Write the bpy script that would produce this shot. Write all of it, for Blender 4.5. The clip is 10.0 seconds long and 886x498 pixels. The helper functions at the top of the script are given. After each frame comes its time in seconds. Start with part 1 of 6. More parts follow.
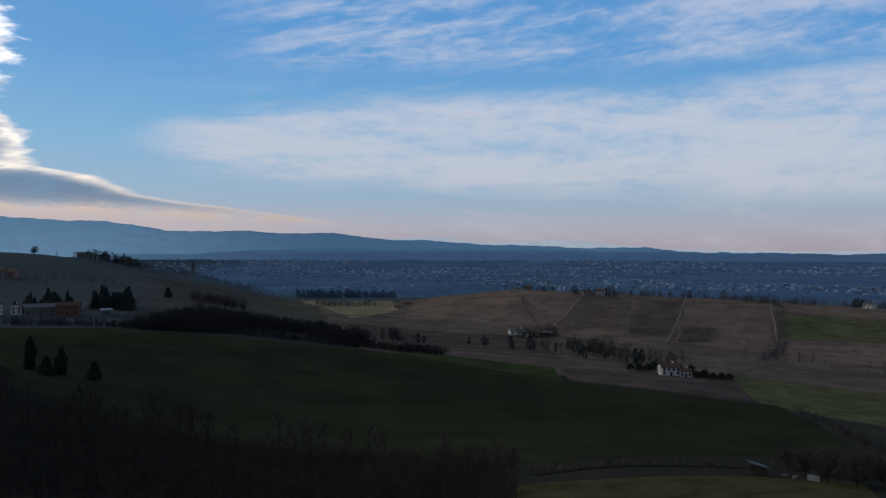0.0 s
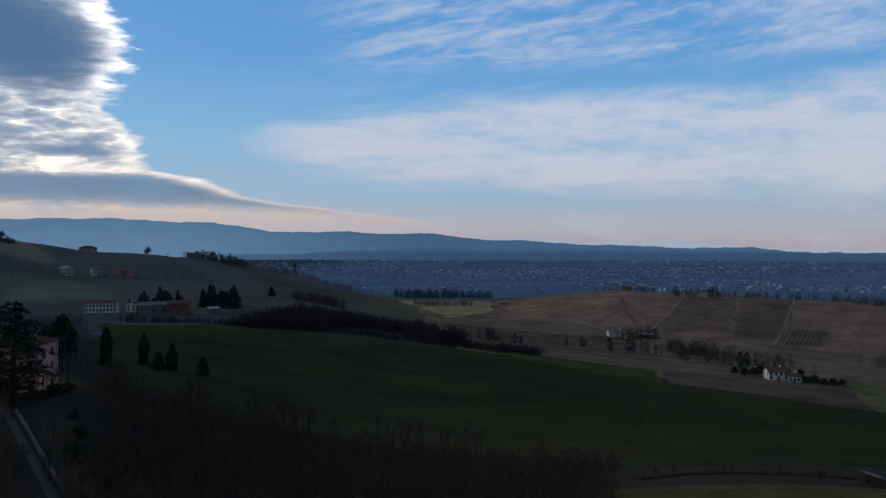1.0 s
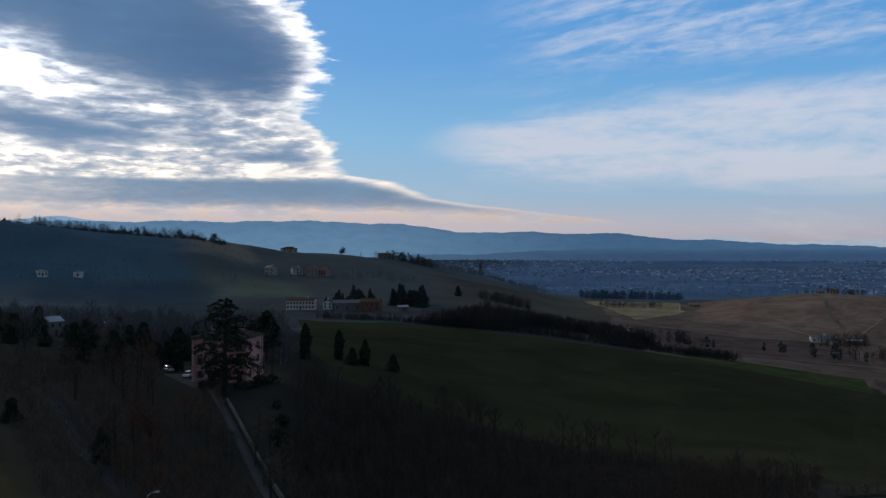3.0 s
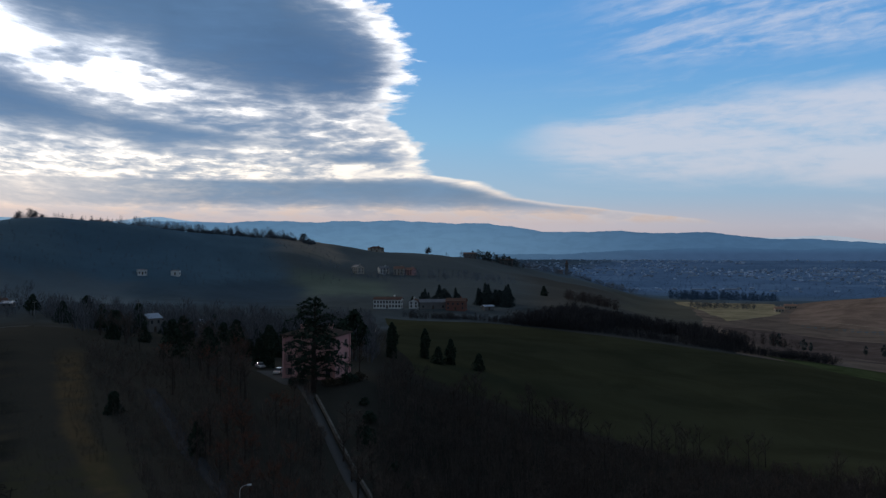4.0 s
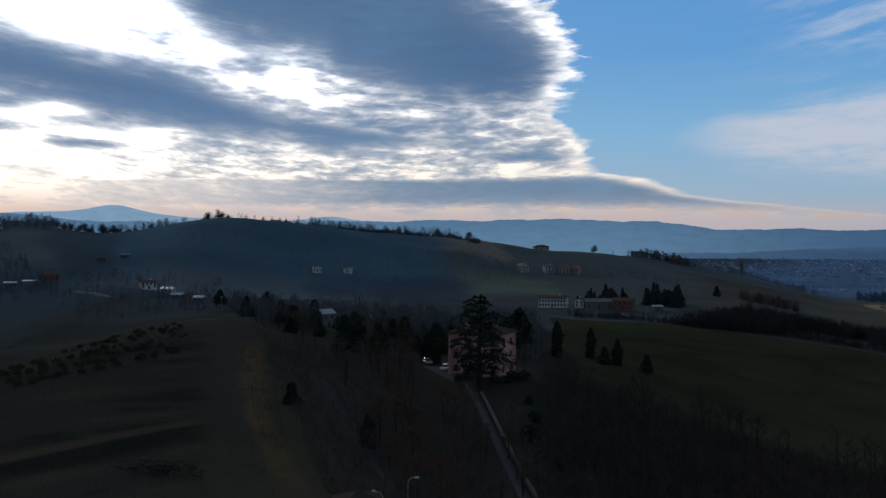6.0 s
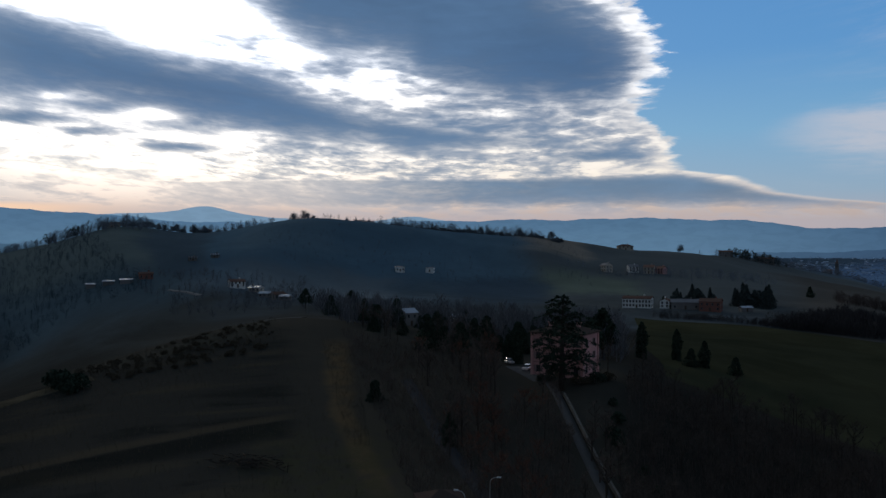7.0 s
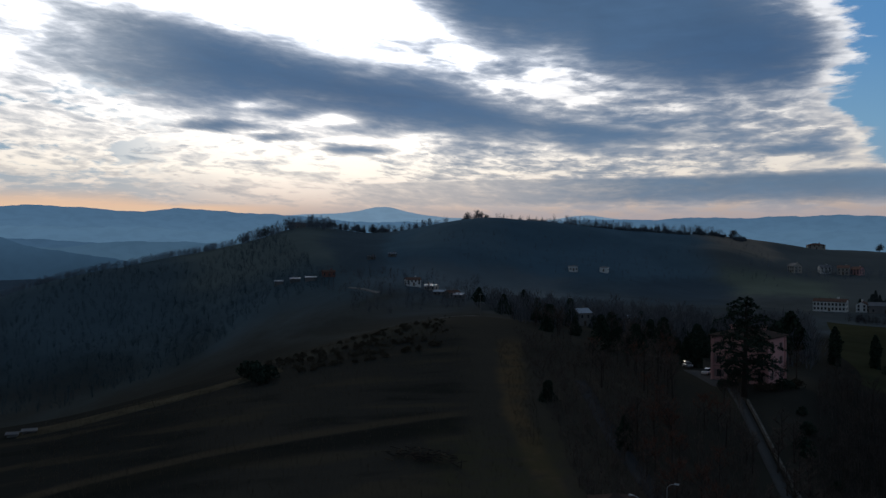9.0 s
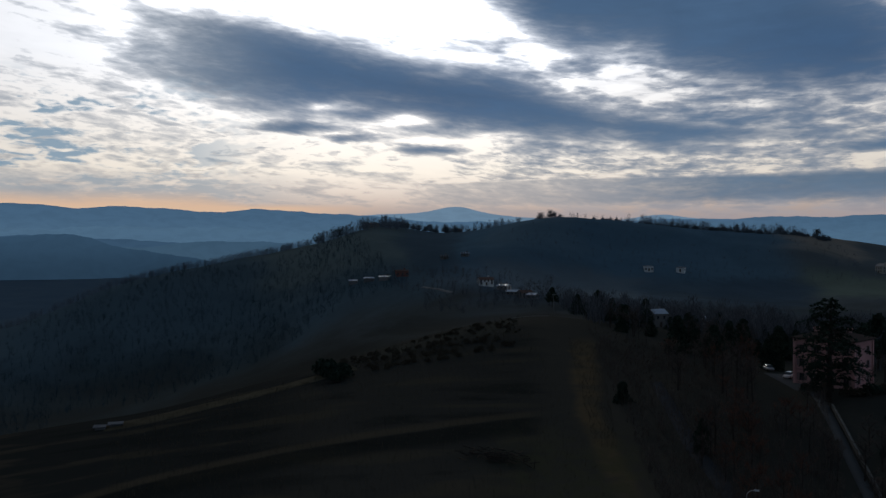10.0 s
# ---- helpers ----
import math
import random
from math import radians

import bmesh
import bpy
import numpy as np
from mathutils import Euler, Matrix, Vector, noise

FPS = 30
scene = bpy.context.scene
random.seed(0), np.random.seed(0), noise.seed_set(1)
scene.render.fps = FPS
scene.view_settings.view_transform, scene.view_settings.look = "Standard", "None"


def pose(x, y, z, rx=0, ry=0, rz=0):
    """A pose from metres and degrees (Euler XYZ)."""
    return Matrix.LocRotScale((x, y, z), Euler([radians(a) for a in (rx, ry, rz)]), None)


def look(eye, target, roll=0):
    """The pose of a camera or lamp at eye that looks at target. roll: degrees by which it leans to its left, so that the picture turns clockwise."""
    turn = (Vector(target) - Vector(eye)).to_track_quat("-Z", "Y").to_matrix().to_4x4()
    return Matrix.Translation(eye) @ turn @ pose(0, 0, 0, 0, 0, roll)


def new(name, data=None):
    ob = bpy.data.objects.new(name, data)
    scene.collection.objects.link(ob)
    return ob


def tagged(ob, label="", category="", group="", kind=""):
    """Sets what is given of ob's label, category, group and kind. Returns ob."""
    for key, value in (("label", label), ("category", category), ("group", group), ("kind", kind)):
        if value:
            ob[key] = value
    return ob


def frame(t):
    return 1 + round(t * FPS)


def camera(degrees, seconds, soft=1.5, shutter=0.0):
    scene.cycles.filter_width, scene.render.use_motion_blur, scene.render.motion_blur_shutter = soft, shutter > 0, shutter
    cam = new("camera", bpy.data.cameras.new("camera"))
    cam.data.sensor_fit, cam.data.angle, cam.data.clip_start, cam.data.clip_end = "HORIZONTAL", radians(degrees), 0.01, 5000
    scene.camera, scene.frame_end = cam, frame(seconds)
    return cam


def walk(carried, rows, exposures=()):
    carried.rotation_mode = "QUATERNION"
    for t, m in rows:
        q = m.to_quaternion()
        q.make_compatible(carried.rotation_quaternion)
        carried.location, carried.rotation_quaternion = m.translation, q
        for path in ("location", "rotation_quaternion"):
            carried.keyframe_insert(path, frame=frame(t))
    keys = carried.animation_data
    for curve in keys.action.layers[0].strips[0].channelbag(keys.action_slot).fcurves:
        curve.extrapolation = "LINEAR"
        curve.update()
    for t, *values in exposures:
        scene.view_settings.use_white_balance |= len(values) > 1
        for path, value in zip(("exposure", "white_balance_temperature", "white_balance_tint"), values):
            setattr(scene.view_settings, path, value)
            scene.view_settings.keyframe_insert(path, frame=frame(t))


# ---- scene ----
cam = camera(54.9, 10.0, soft=1.4)

# a hovering drone that turns to its left: seconds, bearing, pitch, roll
TURN = (
    (0.0, 0.0, 0.08, -0.14), (0.5, -3.25, 0.08, -0.11), (1.0, -6.49, 0.08, -0.09), (1.5, -9.75, 0.09, -0.06),
    (2.0, -12.92, 0.09, -0.03), (2.5, -15.92, 0.09, -0.01), (4.0, -24.6, 0.06, 0.03), (4.5, -27.37, 0.04, 0.01),
    (5.0, -30.13, 0.01, -0.01), (5.5, -32.91, -0.02, -0.02), (7.0, -41.14, -0.06, 0.06), (7.5, -43.99, -0.08, 0.06),
    (8.0, -46.87, -0.09, 0.05), (8.5, -49.79, -0.1, 0.04), (9.0, -52.71, -0.1, 0.05), (9.5, -55.5, -0.11, 0.08),
    (10.0, -57.59, -0.11, 0.07))
walk(cam, [(t, pose(0, 0, 0, 90 + p, 0, -b) @ pose(0, 0, 0, 0, 0, -r)) for t, b, p, r in TURN],
     exposures=((0.0, 0.0), (2.5, 0.1), (5.0, 0.07), (7.0, -0.15), (8.5, -0.3), (10.0, -0.58)))

# ---- world: blue winter sky under a bank of lenticular cloud, the sun low behind it ----
SUN_BEARING, SUN_HEIGHT = -61.0, 19.0
world = bpy.data.worlds.new("sky")
scene.world = world
world.use_nodes = True


class Graph:
    """A little shorthand for node trees: numbers and sockets go in, sockets come out."""

    def __init__(self, tree):
        self.tree = tree
        tree.nodes.clear()

    def node(self, kind):
        return self.tree.nodes.new(kind)

    def feed(self, socket, value):
        if isinstance(value, bpy.types.NodeSocket):
            self.tree.links.new(value, socket)
        else:
            socket.default_value = value

    def math(self, op, a, b=0.0, c=0.0, clamp=False):
        n = self.node("ShaderNodeMath")
        n.operation, n.use_clamp = op, clamp
        for s, v in zip(n.inputs, (a, b, c)):
            self.feed(s, v)
        return n.outputs[0]

    def add(self, a, b):
        return self.math("ADD", a, b)

    def sub(self, a, b):
        return self.math("SUBTRACT", a, b)

    def mul(self, a, b):
        return self.math("MULTIPLY", a, b)

    def step(self, v, lo, hi, a=0.0, b=1.0):
        n = self.node("ShaderNodeMapRange")
        n.interpolation_type = "SMOOTHSTEP"
        if not isinstance(lo, bpy.types.NodeSocket) and not isinstance(hi, bpy.types.NodeSocket) and lo > hi:
            lo, hi, a, b = hi, lo, b, a
        for s, x in zip(n.inputs, (v, lo, hi, a, b)):
            self.feed(s, x)
        return n.outputs[0]

    def step_lin(self, v, lo, hi):
        n = self.node("ShaderNodeMapRange")
        for s, x in zip(n.inputs, (v, lo, hi, 0.0, 1.0)):
            self.feed(s, x)
        return n.outputs[0]

    def xyz(self, x, y, z=0.0):
        n = self.node("ShaderNodeCombineXYZ")
        for s, v in zip(n.inputs, (x, y, z)):
            self.feed(s, v)
        return n.outputs[0]

    def noise(self, vector, scale=1.0, detail=4.0, rough=0.55, warp=0.0):
        n = self.node("ShaderNodeTexNoise")
        for k, v in (("Vector", vector), ("Scale", scale), ("Detail", detail), ("Roughness", rough), ("Distortion", warp)):
            self.feed(n.inputs[k], v)
        return n.outputs[0]

    def ramp(self, fac, stops, smooth=False):
        n = self.node("ShaderNodeValToRGB")
        r = n.color_ramp
        r.interpolation = "EASE" if smooth else "LINEAR"
        for i, (p, c) in enumerate(stops):
            e = r.elements[i] if i < 2 else r.elements.new(p)
            e.position = p
            e.color = (*c, 1) if isinstance(c, tuple) else (c, c, c, 1)
        self.feed(n.inputs[0], fac)
        return n.outputs[0]

    def mix(self, fac, a, b, how="MIX"):
        n = self.node("ShaderNodeMix")
        n.data_type, n.blend_type, n.clamp_factor = "RGBA", how, True
        for s, v in ((n.inputs[0], fac), (n.inputs[6], a), (n.inputs[7], b)):
            self.feed(s, (*v, 1) if isinstance(v, tuple) and len(v) == 3 else v)
        return n.outputs[2]


def make_sky(g):
    coords = g.node("ShaderNodeTexCoord").outputs["Generated"]
    sep = g.node("ShaderNodeSeparateXYZ")
    g.feed(sep.inputs[0], coords)
    dx, dy, dz = sep.outputs
    az = g.mul(g.math("ARCTAN2", dx, dy), 57.2958)
    el = g.mul(g.math("ARCSINE", dz), 57.2958)
    # clear air
    air = g.node("ShaderNodeTexSky")
    air.sky_type, air.sun_disc, air.altitude, air.dust_density = "NISHITA", False, 300.0, 1.5
    air.sun_elevation, air.sun_rotation = radians(SUN_HEIGHT), radians(SUN_BEARING)
    nishita = g.mix(1.0, air.outputs[0], (0.06, 0.06, 0.06), "MULTIPLY")
    clear = g.ramp(g.step_lin(el, 0, 30), [(0.0, (0.40, 0.36, 0.42)), (0.05, (0.42, 0.43, 0.52)), (0.12, (0.30, 0.45, 0.62)),
                   (0.25, (0.20, 0.445, 0.71)), (0.42, (0.114, 0.345, 0.70)), (0.6, (0.094, 0.308, 0.675)), (1.0, (0.04, 0.14, 0.36))])
    sky = g.mix(0.12, clear, nishita)
    # cloud-deck plane: far streaks flatten towards the horizon
    lift = g.add(g.math("MAXIMUM", dz, 0.0), 0.07)
    deck = g.xyz(g.math("DIVIDE", dx, lift), g.math("DIVIDE", dy, lift))
    # cirrus fanning out to the right of the bank, its streaks spreading from one far point
    def eastern(points):
        """A height for each bearing between -25 and 35."""
        return g.mul(g.ramp(g.step_lin(az, -25.0, 35.0), [((a + 25) / 60, h / 20) for a, h in points]), 20.0)

    fan = g.mul(g.math("DIVIDE", g.sub(el, 6.4), g.add(g.math("MAXIMUM", az, -30.0), 62.0)), 48.0)
    streak = g.noise(g.xyz(g.mul(az, 0.075), g.mul(fan, 0.60)), 1.0, 7.0, 0.60, 0.35)
    fine = g.noise(g.xyz(g.mul(az, 0.50), g.mul(fan, 2.1)), 1.0, 5.0, 0.6, 0.5)
    top = eastern(((-25, 6.6), (-21, 7.2), (-17.8, 8.6), (-8.5, 9.7), (11.8, 10.9), (35, 11.3)))
    low = eastern(((-25, 6.6), (-21.5, 6.4), (-16.8, 4.7), (-8.5, 4.0), (27, 2.8), (35, 2.6)))
    sheet = g.mul(g.step(g.add(g.sub(el, low), g.mul(g.sub(streak, 0.5), 3.0)), -0.7, 1.6), g.step(g.add(g.sub(top, el), g.mul(g.sub(streak, 0.5), 2.8)), -0.7, 1.2))
    sheet = g.mul(sheet, g.step(az, -22.0, -14.5))
    upper = g.mul(g.step(g.sub(el, 11.6), -0.5, 1.4), g.step(az, -18.0, -8.0))
    upper = g.mul(upper, g.step(g.add(streak, g.mul(fine, 0.42)), 0.58, 0.92))
    veil = g.mul(sheet, g.step(g.add(streak, g.mul(fine, 0.42)), 0.36, 0.82))
    wisp = g.mul(g.step(az, -24.0, 5.0), g.step(g.add(streak, g.mul(fine, 0.2)), 0.56, 0.85))
    cirrus = g.math("MAXIMUM", g.mul(veil, 0.95), g.math("MAXIMUM", g.mul(upper, 0.75), g.mul(wisp, 0.6)))
    cirrus_colour = g.ramp(g.step_lin(el, 0, 20), [(0.0, (0.51, 0.50, 0.54)), (0.3, (0.52, 0.57, 0.67)), (1.0, (0.50, 0.57, 0.75))])
    sky = g.mix(cirrus, sky, cirrus_colour)
    # the bank: its edge as a bearing for each height
    edge = g.ramp(g.step_lin(el, 0, 30), [(0.0, 0.52), (0.067, 0.422), (0.083, 0.381), (0.10, 0.336), (0.117, 0.303), (0.153, 0.278), (0.168, 0.246), (0.217, 0.24),
                  (0.247, 0.238), (0.29, 0.217), (0.333, 0.228), (0.39, 0.237), (0.45, 0.23), (0.517, 0.216), (0.8, 0.14), (1.0, 0.10)])
    edge = g.sub(g.mul(edge, 100.0), 50.0)
    jag = g.noise(g.xyz(g.mul(az, 0.30), g.mul(el, 1.15)), 1.0, 6.0, 0.62, 0.3)
    jag_size = g.ramp(g.step_lin(el, 0, 30), [(0.0, 0.12), (0.15, 0.16), (0.22, 0.5), (0.5, 0.6), (1.0, 0.8)])
    into = g.add(g.sub(edge, az), g.mul(g.mul(g.sub(jag, 0.5), jag_size), 11.0))
    bank = g.mul(g.step(into, -0.3, 0.9), g.step(el, 1.5, 2.1))
    depth = g.math("MAXIMUM", into, 0.0)
    # dark undersides: each cloud as a field in degrees, its rim torn by streaky noise; light dies off with its thickness
    puff = g.noise(deck, 2.6, 8.0, 0.62, 0.25)
    slant = g.add(el, g.mul(g.math("MINIMUM", g.add(az, 46.0), 0.0), 0.10))
    swell = g.noise(g.xyz(g.mul(az, 0.16), g.mul(slant, 0.52)), 1.0, 3.0, 0.5, 0.3)
    ripple = g.noise(g.xyz(g.mul(az, 0.34), g.mul(slant, 1.45)), 1.0, 4.0, 0.55, 0.4)
    fray = g.noise(g.xyz(g.mul(az, 0.95), g.mul(slant, 3.9), 4.0), 1.0, 4.0, 0.58, 0.4)
    cells = g.noise(g.xyz(g.mul(az, 0.78), g.mul(el, 2.5), 2.0), 1.0, 3.0, 0.5, 0.5)
    torn = g.add(g.add(g.mul(g.sub(swell, 0.5), 1.9), g.mul(g.sub(ripple, 0.5), 1.9)), g.mul(g.sub(fray, 0.5), 0.75))
    thin = g.noise(g.xyz(g.mul(az, 0.30), g.mul(el, 1.5), 7.0), 1.0, 5.0, 0.62, 0.4)
    thin = g.add(g.mul(g.sub(thin, 0.5), 4.6), g.mul(g.sub(cells, 0.5), 3.0))

    def curve(points):
        """A height for each bearing between -82 and -5."""
        return g.mul(g.ramp(g.step_lin(az, -82.0, -5.0), [((a + 82) / 77, h / 20) for a, h in points]), 20.0)

    def least(*fields):
        out = fields[0]
        for x in fields[1:]:
            out = g.math("MINIMUM", out, x)
        return out

    def lens(a, h, wide, tall):
        """One at the heart of a lens-shaped scrap, falling to nothing at its rim."""
        u, v = g.mul(g.sub(az, a), 1 / wide), g.mul(g.sub(el, h), 1 / tall)
        return g.math("EXPONENT", g.mul(g.add(g.mul(u, u), g.mul(v, v)), -1.0))

    # the upper mass, its floor rising towards the sun's gap
    floor_a = curve(((-60, 20), (-53.8, 15.6), (-52.4, 14.5), (-50.9, 13.3), (-48.7, 12.5), (-45.6, 12.2), (-43.3, 11.8), (-42.3, 10.7), (-39.8, 10.0), (-36, 9.3), (-32.5, 8.9), (-29.3, 9.4), (-27.6, 11.0)))
    mass = least(g.mul(g.sub(el, floor_a), 0.9), g.mul(g.sub(g.sub(-27.4, az), g.mul(g.math("MAXIMUM", g.sub(el, 12.8), 0.0), 1.15)), 0.55))
    # the long band that slants down to the right
    band_top = curve(((-80, 14.4), (-73, 15.1), (-68.2, 14.5), (-64.5, 13.8), (-60.8, 13.0), (-57, 12.3), (-53.9, 11.8), (-50.9, 10.7), (-47.9, 9.6), (-45, 9.0), (-41, 8.3), (-37.2, 7.7), (-33, 7.3), (-29, 6.9)))
    band_low = curve(((-80, 13.1), (-77.1, 11.6), (-75.4, 10.3), (-73.6, 9.4), (-70, 8.9), (-64.5, 8.5), (-61, 8.0), (-58.3, 7.6), (-54, 7.1), (-50.9, 6.5), (-47.2, 6.6), (-43.4, 6.1), (-39.6, 6.3), (-33, 6.7), (-29, 7.2)))
    long_band = least(g.sub(g.mul(g.add(az, 77.0), 0.30), g.mul(thin, 0.25)), g.mul(g.sub(band_top, el), 1.25), g.mul(g.sub(el, band_low), 0.95))
    for a, h, wide, tall, deep in ((-60.2, 8.5, 1.5, 0.42, 1.5), (-53.6, 7.3, 1.9, 0.4, 1.3), (-65.4, 9.3, 1.5, 0.35, 1.2), (-48.6, 6.5, 2.2, 0.35, 0.8)):
        long_band = g.sub(long_band, g.mul(lens(a, h, wide, tall), deep))
    # thin grey cloud joins the two, with bright holes
    joint = g.sub(least(g.mul(g.sub(el, 6.4), 0.8), g.mul(g.sub(12.6, el), 0.8), g.mul(g.add(az, 53.0), 0.3), g.mul(g.sub(-29.5, az), 0.25), 0.35), 0.02)
    for a, h, wide, tall, deep in ((-45.6, 10.9, 1.5, 0.85, 1.6), (-42.8, 9.9, 2.6, 0.5, 1.3), (-48.6, 10.9, 1.6, 0.5, 1.0), (-51.6, 12.6, 1.5, 0.8, 1.4), (-38.2, 9.0, 2.2, 0.3, 0.8), (-31.0, 8.0, 2.6, 0.7, 1.2)):
        joint = g.sub(joint, g.mul(lens(a, h, wide, tall), deep))
    joint = g.add(joint, g.mul(g.sub(cells, 0.5), 1.5))
    # a pale veil between the band and the tongue
    gauze = g.add(g.sub(least(g.mul(g.sub(el, 4.2), 1.2), g.mul(g.sub(6.9, el), 0.9), g.mul(g.add(az, 57.0), 0.12), g.mul(g.sub(-30.5, az), 0.2), 0.45), 0.62), g.mul(g.sub(fray, 0.5), 1.6))
    # scraps under the two, and specks in the brightness
    scrap = g.sub(least(g.sub(el, 5.6), g.sub(9.4, el), g.mul(g.add(az, 44.0), 0.3), g.mul(g.sub(-26.0, az), 0.3), 0.5), 0.62)
    scrap = g.add(scrap, g.mul(g.sub(cells, 0.5), 1.6))
    for a, h, wide, tall, deep in ((-67.8, 7.9, 2.4, 0.42, 1.8), (-58.8, 6.5, 2.6, 0.32, 1.5), (-30.6, 6.1, 3.2, 0.42, 1.5), (-63.6, 7.3, 1.6, 0.3, 1.3)):
        scrap = g.math("MAXIMUM", scrap, g.sub(g.mul(lens(a, h, wide, tall), deep), 0.55))
    speck = g.sub(least(g.mul(g.sub(el, 2.6), 0.8), g.mul(g.sub(8.5, el), 0.5), 0.5), g.step(az, -74.0, -60.0, 0.55, 0.85))
    # the level tongue near the horizon
    tongue_top = curve(((-58, 4.2), (-50, 4.5), (-38, 4.6), (-33, 4.7), (-26, 4.75), (-22, 4.2), (-20, 3.6), (-18, 3.1), (-14.6, 2.75), (-11.7, 2.5), (-7.8, 2.2)))
    tongue = least(g.mul(g.sub(tongue_top, el), 2.4), g.mul(g.sub(el, curve(((-80, 2.9), (-40, 2.9), (-22, 2.75), (-12, 2.35), (-6, 2.2)))), 1.1), g.mul(g.add(az, 58.0), 0.10))
    tongue = g.add(least(g.mul(tongue, 1.7), curve(((-80, 0.0), (-50, 0.15), (-42, 0.5), (-35, 1.2), (-25, 2.0), (-5, 2.2)))), g.add(g.mul(torn, -0.7), g.mul(g.sub(fray, 0.5), 1.1)))
    field = g.math("MAXIMUM", g.math("MAXIMUM", g.math("MAXIMUM", joint, gauze), g.math("MAXIMUM", mass, long_band)), g.math("MAXIMUM", g.add(scrap, g.mul(torn, 0.3)), tongue))
    field = g.mul(g.math("MAXIMUM", g.math("MAXIMUM", g.add(g.add(field, torn), 0.45), g.mul(g.add(speck, thin), 0.55)), 0.0), g.step(depth, 0.4, 3.2, 0.05, 1.0))
    dark = g.sub(1.0, g.math("EXPONENT", g.mul(field, -1.75)))
    dark = g.mul(dark, g.step(el, 2.2, 3.2, 0.5, 1.0))
    # light that comes through, strongest round the hidden sun
    gap = g.add(g.mul(g.add(az, -SUN_BEARING), g.add(az, -SUN_BEARING)), g.mul(g.mul(g.sub(el, SUN_HEIGHT), g.sub(el, SUN_HEIGHT)), 2.2))
    near_sun = g.math("DIVIDE", 1.0, g.add(1.0, g.math("DIVIDE", gap, 175.0)))
    glow = g.mul(g.add(0.95, g.mul(near_sun, 2.4)), g.step(el, 1.2, 4.5, 0.68, 1.0))
    warm = g.ramp(g.step_lin(el, 0, 12), [(0.0, (0.56, 0.44, 0.41)), (0.22, (0.70, 0.57, 0.50)), (0.42, (0.93, 0.85, 0.75)), (1.0, (0.93, 0.95, 1.0))])
    lit = g.mix(1.0, warm, g.xyz(glow, glow, glow), "MULTIPLY")
    lit = g.mix(g.mul(g.step(ripple, 0.36, 0.60, 0.05, 0.62), g.mul(g.step(near_sun, 0.45, 0.12, 0.15, 1.0), g.step(az, -60.0, -44.0, 0.12, 1.0))), lit, (0.50, 0.53, 0.60))
    shade = g.ramp(g.step_lin(el, 0, 20), [(0.0, (0.26, 0.29, 0.37)), (0.2, (0.152, 0.246, 0.372)), (0.32, (0.122, 0.222, 0.372)), (0.5, (0.100, 0.190, 0.340)), (1.0, (0.085, 0.165, 0.30))])
    shade = g.mix(g.mul(lens(-32.5, 12.2, 6.5, 2.6), 0.85), shade, (0.070, 0.145, 0.282))
    shade = g.mix(g.mul(lens(-57.0, 10.0, 9.0, 2.2), 0.5), shade, (0.088, 0.165, 0.305))
    shade = g.mix(g.step(az, -66.0, -77.0, 0.0, 0.7), shade, (0.30, 0.37, 0.46))
    grain = g.add(0.72, g.mul(g.add(g.mul(ripple, 0.5), g.mul(swell, 0.5)), 0.56))
    shade = g.mix(1.0, shade, g.xyz(grain, grain, grain), "MULTIPLY")
    shade = g.mix(g.mul(g.step(el, 6.0, 3.6), g.step(az, -38.0, -53.0)), shade, (0.47, 0.48, 0.52))
    cloud = g.mix(dark, lit, shade)
    # broken cirrocumulus with blue between, past the bank's far end
    flecks = g.add(g.mul(puff, 0.35), g.add(g.mul(ripple, 0.30), g.mul(cells, 0.35)))
    holes = g.mul(g.step(az, -66.0, -79.0), g.mul(g.step(g.add(flecks, g.mul(g.sub(swell, 0.5), 0.5)), 0.50, 0.40), g.step(el, 3.2, 5.0)))
    holes = g.mul(holes, g.step(el, 11.5, 9.0))
    cloud = g.mix(g.mul(holes, 0.85), cloud, (0.24, 0.42, 0.60))
    dull = g.mul(g.step(az, -64.0, -74.0), g.mul(g.step(el, 5.2, 3.9), g.step(flecks, 0.62, 0.46)))
    cloud = g.mix(g.mul(dull, 0.7), cloud, (0.42, 0.50, 0.58))
    sky = g.mix(bank, sky, cloud)
    # warm strip under the bank
    strip = g.mul(g.step(el, 3.1, 1.5), g.step(az, 2.0, -30.0))
    sky = g.mix(g.mul(strip, 0.8), sky, (0.56, 0.47, 0.48))
    afterglow = g.mul(g.step(g.add(el, g.mul(g.sub(swell, 0.5), 0.6)), g.step(az, -74.0, -70.5, 3.75, 2.95), 2.5), g.step(az, -60.0, -70.0))
    sky = g.mix(g.mul(afterglow, 0.9), sky, (1.10, 0.74, 0.50))
    # heavy cloud overhead and behind
    roof = g.math("MAXIMUM", g.step(el, 18.5, 28.0), g.step(g.math("ABSOLUTE", g.add(az, 30.0)), 80.0, 110.0))
    over = g.mix(g.step(puff, 0.35, 0.65), (0.062, 0.092, 0.138), (0.135, 0.182, 0.25))
    sky = g.mix(roof, sky, over)
    out = g.node("ShaderNodeOutputWorld")
    bg = g.node("ShaderNodeBackground")
    g.feed(bg.inputs[0], sky)
    bg.inputs[1].default_value = 1.0
    g.tree.links.new(bg.outputs[0], out.inputs[0])


make_sky(Graph(world.node_tree))

